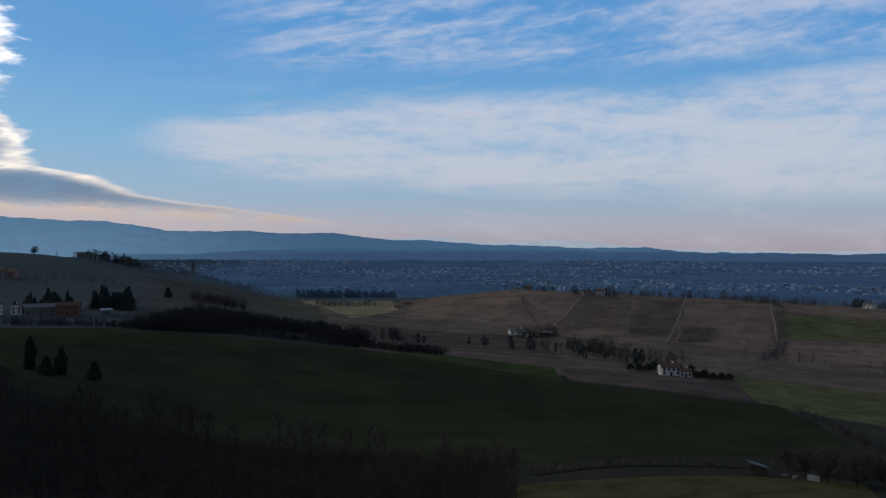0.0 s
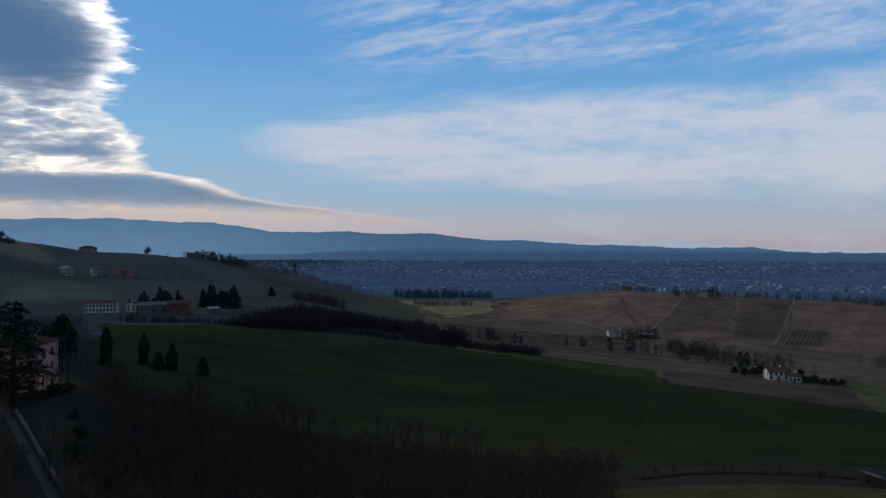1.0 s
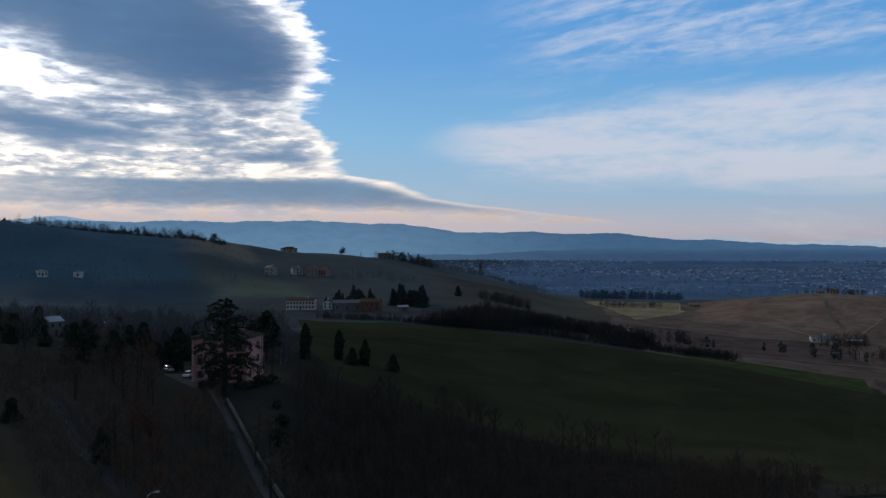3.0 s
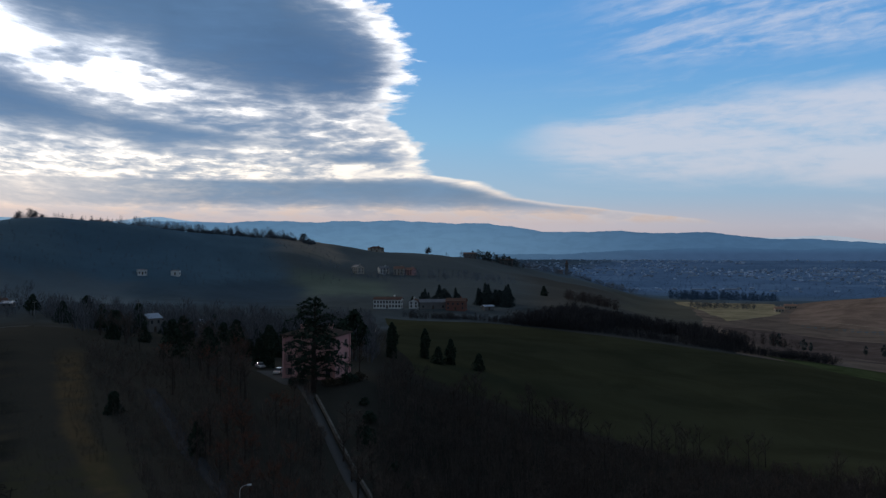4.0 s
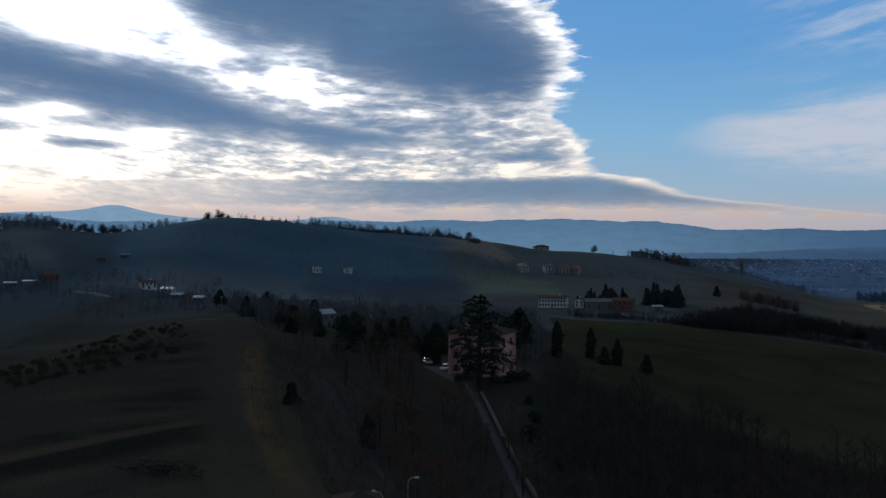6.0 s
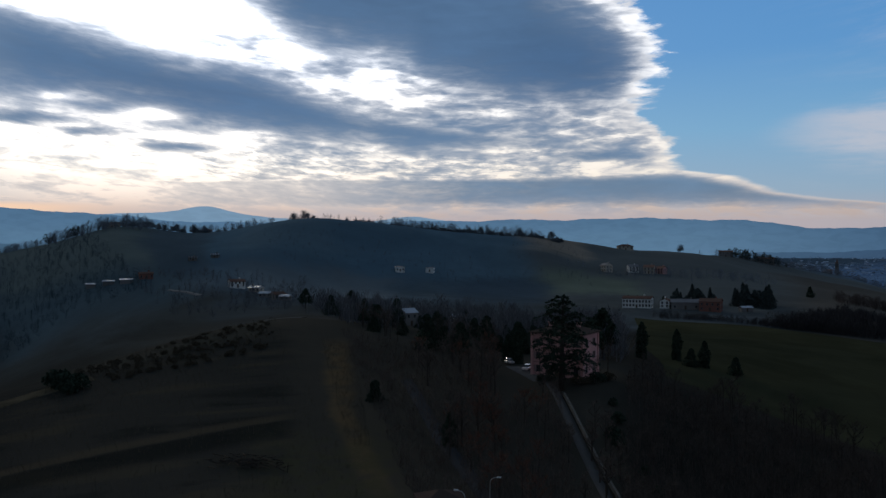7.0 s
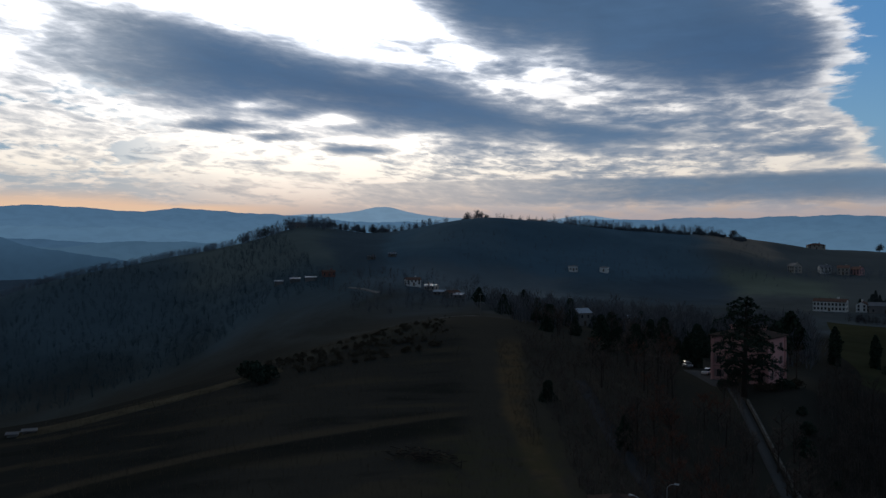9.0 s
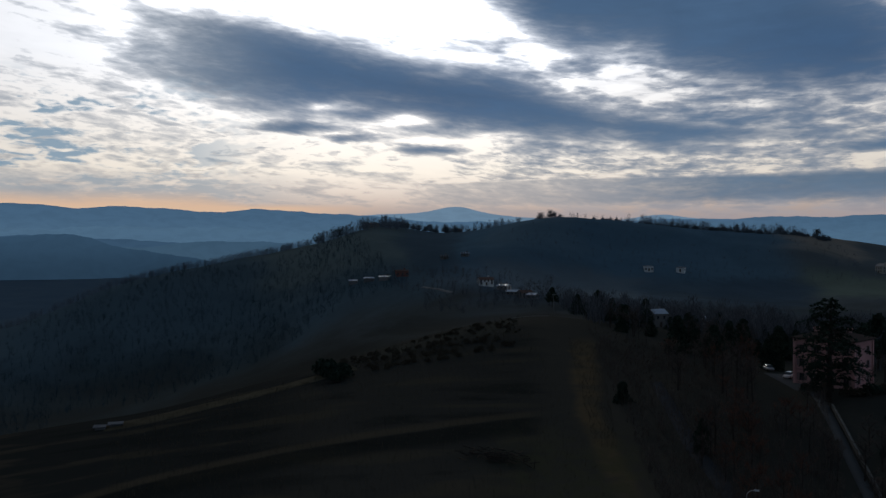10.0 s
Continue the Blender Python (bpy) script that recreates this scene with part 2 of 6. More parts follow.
sun = new("sun", bpy.data.lights.new("sun", "SUN"))
sun.data.energy, sun.data.angle, sun.data.color = 0.6, radians(10), (1.0, 0.88, 0.74)
sun.matrix_world = look((math.sin(radians(SUN_BEARING)) * 900, math.cos(radians(SUN_BEARING)) * 900, 900 * math.tan(radians(SUN_HEIGHT))), (0, 0, 0))
# ---- lie of the land: heights in metres, bearings in degrees clockwise from +y, the eye at the origin ----
# each row: bearing, then pairs of distance and height
NEAR = (
    (-180, 150, -46, 300, -50), (-130, 150, -46, 260, -52), (-100, 150, -46, 230, -48), (-85, 150, -44, 225, -46),
    (-77, 150, -42, 235, -45), (-70, 150, -41, 245, -41), (-63, 150, -41, 265, -36), (-56, 150, -41, 310, -30),
    (-51, 150, -41, 330, -27), (-44, 150, -41, 300, -31), (-37, 150, -41, 225, -33), (-30, 150, -42, 220, -33),
    (-23, 150, -44, 240, -40), (-16, 150, -46, 260, -46), (-8, 150, -47, 270, -52), (5, 150, -46, 280, -56),
    (18, 150, -44, 280, -58), (30, 150, -44, 280, -59), (60, 150, -45, 290, -58), (130, 150, -46, 300, -52))
MID = (
    (-180, 450, -55, 640, -50), (-130, 430, -70, 560, -70), (-100, 420, -92, 520, -95), (-85, 420, -90, 500, -92),
    (-77, 430, -84, 500, -84), (-70, 430, -72, 510, -70), (-63, 420, -52, 520, -42), (-56, 430, -38, 560, -27),
    (-51, 440, -33, 600, -32), (-44, 450, -35, 620, -33), (-37, 430, -39, 640, -34), (-30, 470, -39, 640, -35),
    (-23, 480, -40, 640, -35), (-16, 480, -43, 640, -38), (-10, 460, -48, 640, -55), (-2, 450, -53, 620, -64),
    (5, 440, -58, 650, -66), (12, 430, -62, 630, -65), (18, 430, -65, 630, -67), (30, 430, -68, 650, -70), (130, 450, -60, 640, -55))
FAR = (
    (-180, 900, -30, 1300, -60), (-130, 800, -60, 1100, -80), (-100, 760, -64, 1000, -88), (-85, 750, -59, 1000, -84),
    (-77, 800, -34, 1000, -64), (-74, 825, -18, 1010, -50), (-70, 850, -3, 1050, -40), (-66, 885, 9, 1100, -20), (-63, 905, 28, 1150, -10), (-56, 900, 15, 1150, -15),
    (-51, 850, 31, 1150, -10), (-44, 880, 25, 1150, -10), (-37, 900, 15, 1200, -20), (-30, 1000, 0, 1250, -30),
    (-23, 1150, -8, 1400, -50), (-16, 1400, -31, 1600, -72), (-11, 1050, -64, 1650, -82), (-2, 950, -57, 1400, -82),
    (5, 900, -41, 1300, -82), (12, 870, -44, 1250, -82), (18, 860, -48, 1250, -82), (30, 880, -55, 1250, -82), (130, 900, -40, 1300, -70))
# the crest of the far hills where it shows against the distance: bearing, distance, height
RIDGE = (
    (-85, 750, -66), (-82, 770, -51), (-79, 790, -34.5), (-75.4, 815, -21.5), (-72, 840, -13), (-68.2, 865, -4), (-66.2, 885, 4.5), (-64.1, 895, 12.5), (-63, 900, 20),
    (-61.8, 905, 23.5), (-60.8, 905, 22), (-59.7, 903, 17), (-58.6, 900, 14.5), (-57.1, 895, 13.8), (-56, 890, 15), (-54.5, 875, 19.5), (-53, 862, 24.3), (-51.5, 852, 28.3),
    (-50.3, 850, 29.6), (-48.4, 860, 29), (-46.9, 868, 27), (-44, 880, 24), (-40.4, 898, 16.5), (-37.3, 900, 12.6), (-34.1, 905, 11.3), (-31, 985, 3.6), (-29.1, 1010, -1.4),
    (-26.5, 1070, -4.2), (-22.5, 1160, -11), (-18.4, 1300, -29.5), (-16, 1395, -42), (-14.4, 1300, -52))
BEARINGS = np.arange(-180.0, 180.5, 0.5)


def landmarks():
    """Smoothed curves of distance and height round the compass, from near to far."""
    curves = [(np.zeros(BEARINGS.size), np.full(BEARINGS.size, -47.0))]
    kernel = np.exp(-0.5 * (np.arange(-8, 9) / 2.2) ** 2)
    kernel /= kernel.sum()
    for table in (NEAR, MID, FAR):
        for col in (1, 3):
            rows_ = [r for r in table if not (table is FAR and col == 1 and -86 < r[0] < -13)]
            rows_ += [(*r, 0, 0) for r in RIDGE] if table is FAR and col == 1 else []
            rows_ = np.array(sorted(rows_), float)
            rows_ = np.vstack([rows_, [180, *rows_[0, 1:]]])
            pair = []
            for c in (col, col + 1):
                line = np.interp(BEARINGS, rows_[:, 0], rows_[:, c])
                pair.append(np.convolve(np.pad(line, 8, mode="wrap"), kernel, mode="valid"))
            curves.append(tuple(pair))
    for d, z in ((2000, -84), (3000, -74), (4000, -52), (4980, -26)):
        curves.append((np.full(BEARINGS.size, float(d)), np.full(BEARINGS.size, float(z))))
    return curves


LAND = landmarks()


def lie(x, y):
    """Ground height at arrays x, y."""
    x, y = np.atleast_1d(np.asarray(x, float)), np.atleast_1d(np.asarray(y, float))
    r, b = np.hypot(x, y), np.degrees(np.arctan2(x, y))
    D = np.array([np.interp(b, BEARINGS, c[0]) for c in LAND])
    Z = np.array([np.interp(b, BEARINGS, c[1]) for c in LAND])
    step = np.diff(D, axis=0)
    slope = np.diff(Z, axis=0) / step
    m = np.zeros_like(Z)
    a, c = slope[:-1], slope[1:]
    m[1:-1] = np.where(a * c > 0, 2 * a * c / np.where(a + c == 0, 1, a + c), 0)
    m[-1] = slope[-1]
    out = Z[-1].copy()
    for k in range(len(LAND) - 1):
        inside = (r >= D[k]) & (r < D[k + 1])
        t = np.clip((r - D[k]) / step[k], 0, 1)
        h = (2 * t**3 - 3 * t**2 + 1) * Z[k] + (t**3 - 2 * t**2 + t) * step[k] * m[k]
        h += (-2 * t**3 + 3 * t**2) * Z[k + 1] + (t**3 - t**2) * step[k] * m[k + 1]
        out = np.where(inside, h, out)
    rough = np.sin(x / 37 + 1.3 * np.sin(y / 53)) * np.sin(y / 41 + 1.1 * np.sin(x / 61))
    rough += 0.5 * np.sin(x / 15.7 + 1.9 * np.sin(y / 23)) * np.sin(y / 17.3 + 0.7)
    return out + rough * np.clip((r - 60) / 500, 0.15, 1.2) * np.clip((2600 - r) / 1000, 0.2, 1)


def ground_at(x, y):
    return float(lie(x, y)[0])


def spot(bearing, distance, lift=0.0):
    """The point on the ground at a bearing and a distance from under the eye."""
    x, y = distance * math.sin(radians(bearing)), distance * math.cos(radians(bearing))
    return Vector((x, y, ground_at(x, y) + lift))

# ---- materials ----
def surface(name, base, other, scale=1.0, rough=0.9, bump=0.3, grain=8.0, metal=0.0, vary=0.0, stripes=None, coat=0.0, mottle=0.0):
    """A procedural surface: two colours mixed by broad blotches and a fine grain, relief from the grain.
    vary: how far repeats differ; stripes: (bearing, spacing, colour, strength) of rows across it."""
    m = bpy.data.materials.new(name)
    m.use_nodes = True
    g = Graph(m.node_tree)
    at = g.node("ShaderNodeTexCoord").outputs["Object"]
    broad = g.noise(at, scale, 4.0, 0.6, 0.4)
    fine = g.noise(at, scale * grain, 5.0, 0.65)
    blend = g.add(g.mul(g.step(broad, 0.3, 0.7), 0.65), g.mul(fine, 0.35))
    colour = g.mix(blend, base, other)
    if stripes:
        bearing, spacing, tint, strength = stripes
        sep = g.node("ShaderNodeSeparateXYZ")
        g.feed(sep.inputs[0], at)
        c, s = math.cos(radians(bearing)), math.sin(radians(bearing))
        across = g.add(g.mul(sep.outputs[0], c / spacing), g.mul(sep.outputs[1], -s / spacing))
        across = g.add(across, g.mul(fine, 0.25))
        wave = g.math("ABSOLUTE", g.sub(g.math("FRACT", across), 0.5))
        colour = g.mix(g.mul(g.step(wave, 0.12, 0.3), strength), colour, tint)
    if mottle:
        patch = g.noise(at, scale * 3.7, 5.0, 0.62, 0.8)
        grit = g.noise(at, 0.55, 4.0, 0.7)
        depth = g.add(1.0 - mottle * 1.25, g.add(g.mul(g.step(patch, 0.3, 0.7), mottle * 1.7), g.mul(grit, mottle * 0.8)))
        colour = g.mix(1.0, colour, g.xyz(depth, depth, g.mul(depth, 0.96)), "MULTIPLY")
    if vary:
        info = g.node("ShaderNodeObjectInfo").outputs["Random"]
        island = g.node("ShaderNodeNewGeometry").outputs["Random Per Island"]
        amount = g.add(1.0 - vary, g.mul(g.math("FRACT", g.add(info, island)), 2 * vary))
        colour = g.mix(1.0, colour, g.xyz(amount, amount, amount), "MULTIPLY")
    p = g.node("ShaderNodeBsdfPrincipled")
    g.feed(p.inputs["Base Color"], colour)
    g.feed(p.inputs["Roughness"], g.add(rough - 0.06, g.mul(fine, 0.12)))
    p.inputs["Metallic"].default_value = metal
    p.inputs["Specular IOR Level"].default_value = 0.0 if rough > 0.7 else 0.5
    p.inputs["Coat Weight"].default_value = coat
    if bump:
        b = g.node("ShaderNodeBump")
        b.inputs["Strength"].default_value = bump
        b.inputs["Distance"].default_value = 0.3 / max(scale, 0.02) / grain
        g.feed(b.inputs["Height"], fine)
        g.tree.links.new(b.outputs[0], p.inputs["Normal"])
    g.tree.links.new(p.outputs[0], g.node("ShaderNodeOutputMaterial").inputs[0])
    return m


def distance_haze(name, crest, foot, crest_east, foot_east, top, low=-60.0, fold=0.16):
    """A backdrop of far hills, haze painted on as glow: the air's blue, paler towards the foot and towards the sun's
    side.
    """
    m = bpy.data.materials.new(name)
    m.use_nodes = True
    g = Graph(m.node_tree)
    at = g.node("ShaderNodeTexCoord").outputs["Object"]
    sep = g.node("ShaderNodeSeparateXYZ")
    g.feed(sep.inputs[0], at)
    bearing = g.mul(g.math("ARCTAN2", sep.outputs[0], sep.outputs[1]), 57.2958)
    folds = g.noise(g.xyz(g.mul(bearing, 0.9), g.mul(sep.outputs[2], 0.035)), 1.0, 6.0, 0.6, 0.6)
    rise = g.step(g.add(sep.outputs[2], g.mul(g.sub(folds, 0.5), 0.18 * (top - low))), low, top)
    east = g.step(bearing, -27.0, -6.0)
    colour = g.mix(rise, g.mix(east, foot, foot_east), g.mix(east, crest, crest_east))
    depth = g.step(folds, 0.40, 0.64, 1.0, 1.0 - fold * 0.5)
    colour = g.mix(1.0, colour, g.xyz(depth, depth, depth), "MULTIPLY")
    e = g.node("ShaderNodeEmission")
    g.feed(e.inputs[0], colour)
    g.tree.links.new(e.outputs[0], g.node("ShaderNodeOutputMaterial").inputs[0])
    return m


def land_cover():
    """Rough grass near by, hill pasture and wooded slopes beyond, valley floor far off, with ragged borders; distance
    haze is painted in as blue.
    """
    m = bpy.data.materials.new("land_cover")
    m.use_nodes = True
    g = Graph(m.node_tree)
    at = g.node("ShaderNodeTexCoord").outputs["Object"]
    size = g.node("ShaderNodeVectorMath")
    size.operation = "LENGTH"
    g.feed(size.inputs[0], at)
    place = g.node("ShaderNodeSeparateXYZ")
    g.feed(place.inputs[0], at)
    blot = g.noise(at, 0.009, 5.0, 0.62, 0.6)
    broad = g.noise(at, 0.004, 5.0, 0.6, 0.4)
    fine = g.noise(at, 0.22, 6.0, 0.68, 0.3)
    far = g.add(size.outputs["Value"], g.mul(g.sub(blot, 0.5), 150.0))
    reach = g.add(size.outputs["Value"], g.mul(g.sub(blot, 0.5), 420.0))
    bearing = g.add(g.mul(g.math("ARCTAN2", place.outputs[0], place.outputs[1]), 57.2958), g.mul(g.sub(broad, 0.5), 9.0))
    tone = g.add(g.mul(g.step(blot, 0.3, 0.7), 0.55), g.mul(fine, 0.45))

    def zone(lo, hi, near_, far_, soft=1.6, deep=50.0):
        """A patch of land between two bearings and two distances, with soft ragged borders."""
        across = g.mul(g.step(bearing, lo - soft, lo + soft), g.step(bearing, hi + soft, hi - soft))
        return g.mul(across, g.mul(g.step(far, near_ - deep, near_ + deep), g.step(far, far_ + deep, far_ - deep)))

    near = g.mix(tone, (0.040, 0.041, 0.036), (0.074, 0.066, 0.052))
    # blue haze of the middle distance is painted into most hill tones
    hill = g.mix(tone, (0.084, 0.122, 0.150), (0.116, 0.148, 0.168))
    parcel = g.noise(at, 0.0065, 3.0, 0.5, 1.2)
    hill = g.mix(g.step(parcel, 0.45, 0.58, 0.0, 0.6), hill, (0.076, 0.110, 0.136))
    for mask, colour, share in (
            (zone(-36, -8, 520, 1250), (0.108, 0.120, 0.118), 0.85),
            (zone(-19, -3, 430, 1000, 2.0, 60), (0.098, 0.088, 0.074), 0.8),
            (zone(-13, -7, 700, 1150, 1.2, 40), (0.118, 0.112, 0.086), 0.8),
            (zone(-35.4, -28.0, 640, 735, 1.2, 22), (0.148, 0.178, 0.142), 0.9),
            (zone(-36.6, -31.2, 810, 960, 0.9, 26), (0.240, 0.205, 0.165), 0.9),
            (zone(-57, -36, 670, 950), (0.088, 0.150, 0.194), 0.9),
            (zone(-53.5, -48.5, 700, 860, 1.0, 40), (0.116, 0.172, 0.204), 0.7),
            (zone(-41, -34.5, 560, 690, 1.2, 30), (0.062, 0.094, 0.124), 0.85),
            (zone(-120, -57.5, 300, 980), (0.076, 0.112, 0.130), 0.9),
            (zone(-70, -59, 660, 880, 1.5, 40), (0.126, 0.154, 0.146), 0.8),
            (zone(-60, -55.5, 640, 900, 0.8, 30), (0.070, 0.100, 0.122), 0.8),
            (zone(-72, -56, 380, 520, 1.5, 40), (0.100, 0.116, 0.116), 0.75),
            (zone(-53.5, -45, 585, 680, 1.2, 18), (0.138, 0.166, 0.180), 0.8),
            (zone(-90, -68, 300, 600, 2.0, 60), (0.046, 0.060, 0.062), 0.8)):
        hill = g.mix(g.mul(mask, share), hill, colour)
    # the slope near by, its shade painted as dark earth: brown fallow, olive grass and a ragged strip of dry yellow
    # grass down it
    span = size.outputs["Value"]
    narrow = g.add(g.mul(g.math("ARCTAN2", place.outputs[0], place.outputs[1]), 57.2958), g.mul(g.sub(g.noise(at, 0.035, 4.0, 0.6, 0.5), 0.5), 2.6))
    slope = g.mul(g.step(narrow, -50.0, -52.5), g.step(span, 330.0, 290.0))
    # shade painted into the slope's colour, deepest at its left end
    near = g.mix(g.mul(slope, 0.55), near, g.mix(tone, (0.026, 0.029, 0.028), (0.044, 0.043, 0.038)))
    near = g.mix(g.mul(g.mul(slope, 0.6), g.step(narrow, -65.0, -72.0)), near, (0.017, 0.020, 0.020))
    rows = g.noise(g.xyz(g.mul(narrow, 0.10), g.mul(span, 0.085)), 1.0, 4.0, 0.55, 0.3)
    near = g.mix(g.mul(slope, g.step(rows, 0.52, 0.66, 0.0, 0.55)), near, (0.078, 0.066, 0.045))
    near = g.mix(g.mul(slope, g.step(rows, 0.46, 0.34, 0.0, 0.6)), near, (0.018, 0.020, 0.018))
    beyond = g.sub(span, g.add(198.0, g.mul(g.add(narrow, 49.0), 1.1)))
    near = g.mix(g.mul(g.mul(slope, 0.7), g.mul(g.step(beyond, -1.5, 0.5), g.step(beyond, 5.5, 2.0))), near, (0.086, 0.070, 0.048))
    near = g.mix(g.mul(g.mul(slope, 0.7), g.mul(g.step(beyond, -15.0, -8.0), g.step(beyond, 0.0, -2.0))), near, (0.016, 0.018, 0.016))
    off = g.math("ABSOLUTE", g.sub(narrow, g.add(-48.1, g.mul(g.math("MAXIMUM", g.sub(203.0, span), 0.0), 0.048))))
    strip = g.mul(g.step(off, 1.25, 0.35), g.mul(g.step(span, 140.0, 165.0), g.step(span, 292.0, 262.0)))
    strip = g.mul(strip, g.step(g.add(g.noise(at, 0.06, 4.0, 0.6, 0.6), g.mul(fine, 0.4)), 0.46, 0.76))
    near = g.mix(g.mul(strip, 0.72), near, (0.138, 0.098, 0.052))
    olive = g.mul(g.mul(g.step(narrow, -56.0, -51.0), g.step(narrow, -43.0, -46.0)), g.mul(g.step(span, 200.0, 165.0), g.step(fine, 0.35, 0.6)))
    near = g.mix(g.mul(olive, 0.7), near, (0.060, 0.060, 0.034))
    # foreground wood: its shade painted in as a darker floor
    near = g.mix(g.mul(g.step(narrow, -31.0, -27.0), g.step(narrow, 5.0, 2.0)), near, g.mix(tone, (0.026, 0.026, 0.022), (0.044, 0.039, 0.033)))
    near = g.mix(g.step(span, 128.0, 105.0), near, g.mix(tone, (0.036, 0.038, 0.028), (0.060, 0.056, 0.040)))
    grain = g.add(0.78, g.mul(tone, 0.44))
    hill = g.mix(1.0, hill, g.xyz(grain, grain, grain), "MULTIPLY")
    # plain and side valley: the far air's blue painted into the base colour
    hazed_floor = g.mix(g.step(broad, 0.38, 0.62), (0.150, 0.245, 0.385), (0.108, 0.188, 0.310))
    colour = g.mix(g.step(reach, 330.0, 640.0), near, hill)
    colour = g.mix(g.step(reach, 1350.0, 1750.0), colour, hazed_floor)
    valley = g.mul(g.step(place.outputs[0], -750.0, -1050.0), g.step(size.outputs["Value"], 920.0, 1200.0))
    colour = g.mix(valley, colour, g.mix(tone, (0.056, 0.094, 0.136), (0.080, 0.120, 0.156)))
    p = g.node("ShaderNodeBsdfPrincipled")
    g.feed(p.inputs["Base Color"], colour)
    p.inputs["Roughness"].default_value = 0.95
    p.inputs["Specular IOR Level"].default_value = 0.0
    b = g.node("ShaderNodeBump")
    b.inputs["Strength"].default_value = 0.5
    b.inputs["Distance"].default_value = 0.4
    g.feed(b.inputs["Height"], fine)
    g.tree.links.new(b.outputs[0], p.inputs["Normal"])
    g.tree.links.new(p.outputs[0], g.node("ShaderNodeOutputMaterial").inputs[0])
    return m


LAND_COVER = land_cover()
WHEAT = surface("winter_wheat", (0.034, 0.038, 0.025), (0.054, 0.055, 0.032), 0.0085, 0.95, 0.3, 60, mottle=0.2)
WHEAT_PALE = surface("pale_winter_wheat", (0.146, 0.144, 0.078), (0.118, 0.120, 0.066), 0.02, 0.95, 0.3, 25, mottle=0.32)
MEADOW = surface("dry_meadow", (0.088, 0.077, 0.055), (0.066, 0.060, 0.046), 0.03, 0.95, 0.3, 20, mottle=0.32)
MEADOW_SUN = surface("yellowish_meadow", (0.112, 0.096, 0.046), (0.080, 0.074, 0.038), 0.03, 0.95, 0.3, 20, mottle=0.32)
STUBBLE = surface("tan_stubble", (0.36, 0.295, 0.185), (0.27, 0.225, 0.145), 0.01, 0.95, 0.3, 20, mottle=0.32)
PLOUGHED = surface("ploughed_earth", (0.218, 0.158, 0.130), (0.262, 0.188, 0.152), 0.012, 0.95, 0.4, 30,
                   stripes=(20, 3.2, (0.18, 0.13, 0.11), 0.22), mottle=0.32)
PLOUGHED_DARK = surface("dark_ploughed_earth", (0.118, 0.090, 0.084), (0.148, 0.112, 0.100), 0.015, 0.95, 0.4, 30,
                        stripes=(70, 2.6, (0.070, 0.054, 0.050), 0.3), mottle=0.32)
VINE_GROUND = surface("vineyard_ground", (0.222, 0.168, 0.134), (0.186, 0.142, 0.118), 0.012, 0.95, 0.3, 25,
                      stripes=(-12, 4.5, (0.15, 0.11, 0.09), 0.16), mottle=0.32)
TRACK = surface("pale_dirt_track", (0.32, 0.26, 0.19), (0.24, 0.19, 0.14), 0.1, 0.95, 0.3, 10)
# lighter copy of the wheat: sun past the cloud's shadow, painted in
WHEAT_SUNLIT = surface("wheat_painted_sunlit", (0.070, 0.086, 0.040), (0.056, 0.070, 0.034), 0.02, 0.95, 0.3, 20, mottle=0.32)
MUD = surface("muddy_track", (0.052, 0.047, 0.038), (0.040, 0.037, 0.031), 0.1, 0.9, 0.3, 10)
ASPHALT = surface("worn_asphalt", (0.052, 0.055, 0.060), (0.075, 0.076, 0.080), 0.12, 0.8, 0.3, 20)
CONCRETE = surface("weathered_concrete", (0.24, 0.235, 0.225), (0.16, 0.158, 0.152), 0.25, 0.85, 0.3, 14)
BARK = surface("dark_bark", (0.050, 0.043, 0.038), (0.076, 0.063, 0.054), 0.8, 0.95, 0.5, 12)
TWIGS = surface("bare_twigs", (0.100, 0.082, 0.071), (0.134, 0.108, 0.092), 0.15, 0.95, 0, 6, vary=0.3)
# darker copy of the twigs, for the wood below the wheat
TWIGS_DARK = surface("darker_bare_twigs", (0.076, 0.063, 0.056), (0.102, 0.083, 0.072), 0.15, 0.95, 0, 6, vary=0.3)
RUSSET = surface("russet_twigs_and_leaves", (0.165, 0.085, 0.060), (0.120, 0.070, 0.054), 0.2, 0.95, 0, 6, vary=0.3)
NEEDLES = surface("dark_needles", (0.030, 0.046, 0.036), (0.046, 0.064, 0.044), 0.3, 0.9, 0, 8, vary=0.3)
# the needles again, paler and bluer: haze painted in for far evergreens
NEEDLES_HAZED = surface("hazed_needles", (0.056, 0.074, 0.074), (0.074, 0.092, 0.086), 0.2, 0.9, 0, 8, vary=0.3)
THICKET = surface("dark_thicket", (0.044, 0.044, 0.048), (0.066, 0.061, 0.062), 0.05, 0.95, 0, 6, vary=0.3)
SCRUB = surface("dry_scrub", (0.088, 0.074, 0.054), (0.115, 0.096, 0.070), 0.2, 0.95, 0, 8, vary=0.3)
PINK = surface("pink_render", (0.66, 0.36, 0.34), (0.56, 0.30, 0.28), 0.25, 0.9, 0.15, 12)
PINK_DARK = surface("weathered_pink_render", (0.40, 0.23, 0.21), (0.33, 0.19, 0.18), 0.25, 0.9, 0.15, 12)
ROOF_DARK = surface("dark_brown_tiles", (0.072, 0.056, 0.050), (0.100, 0.072, 0.060), 0.5, 0.9, 0.5, 10, vary=0.15)
WHITE = surface("white_render", (0.80, 0.79, 0.76), (0.70, 0.69, 0.66), 0.2, 0.9, 0.1, 12, vary=0.06)
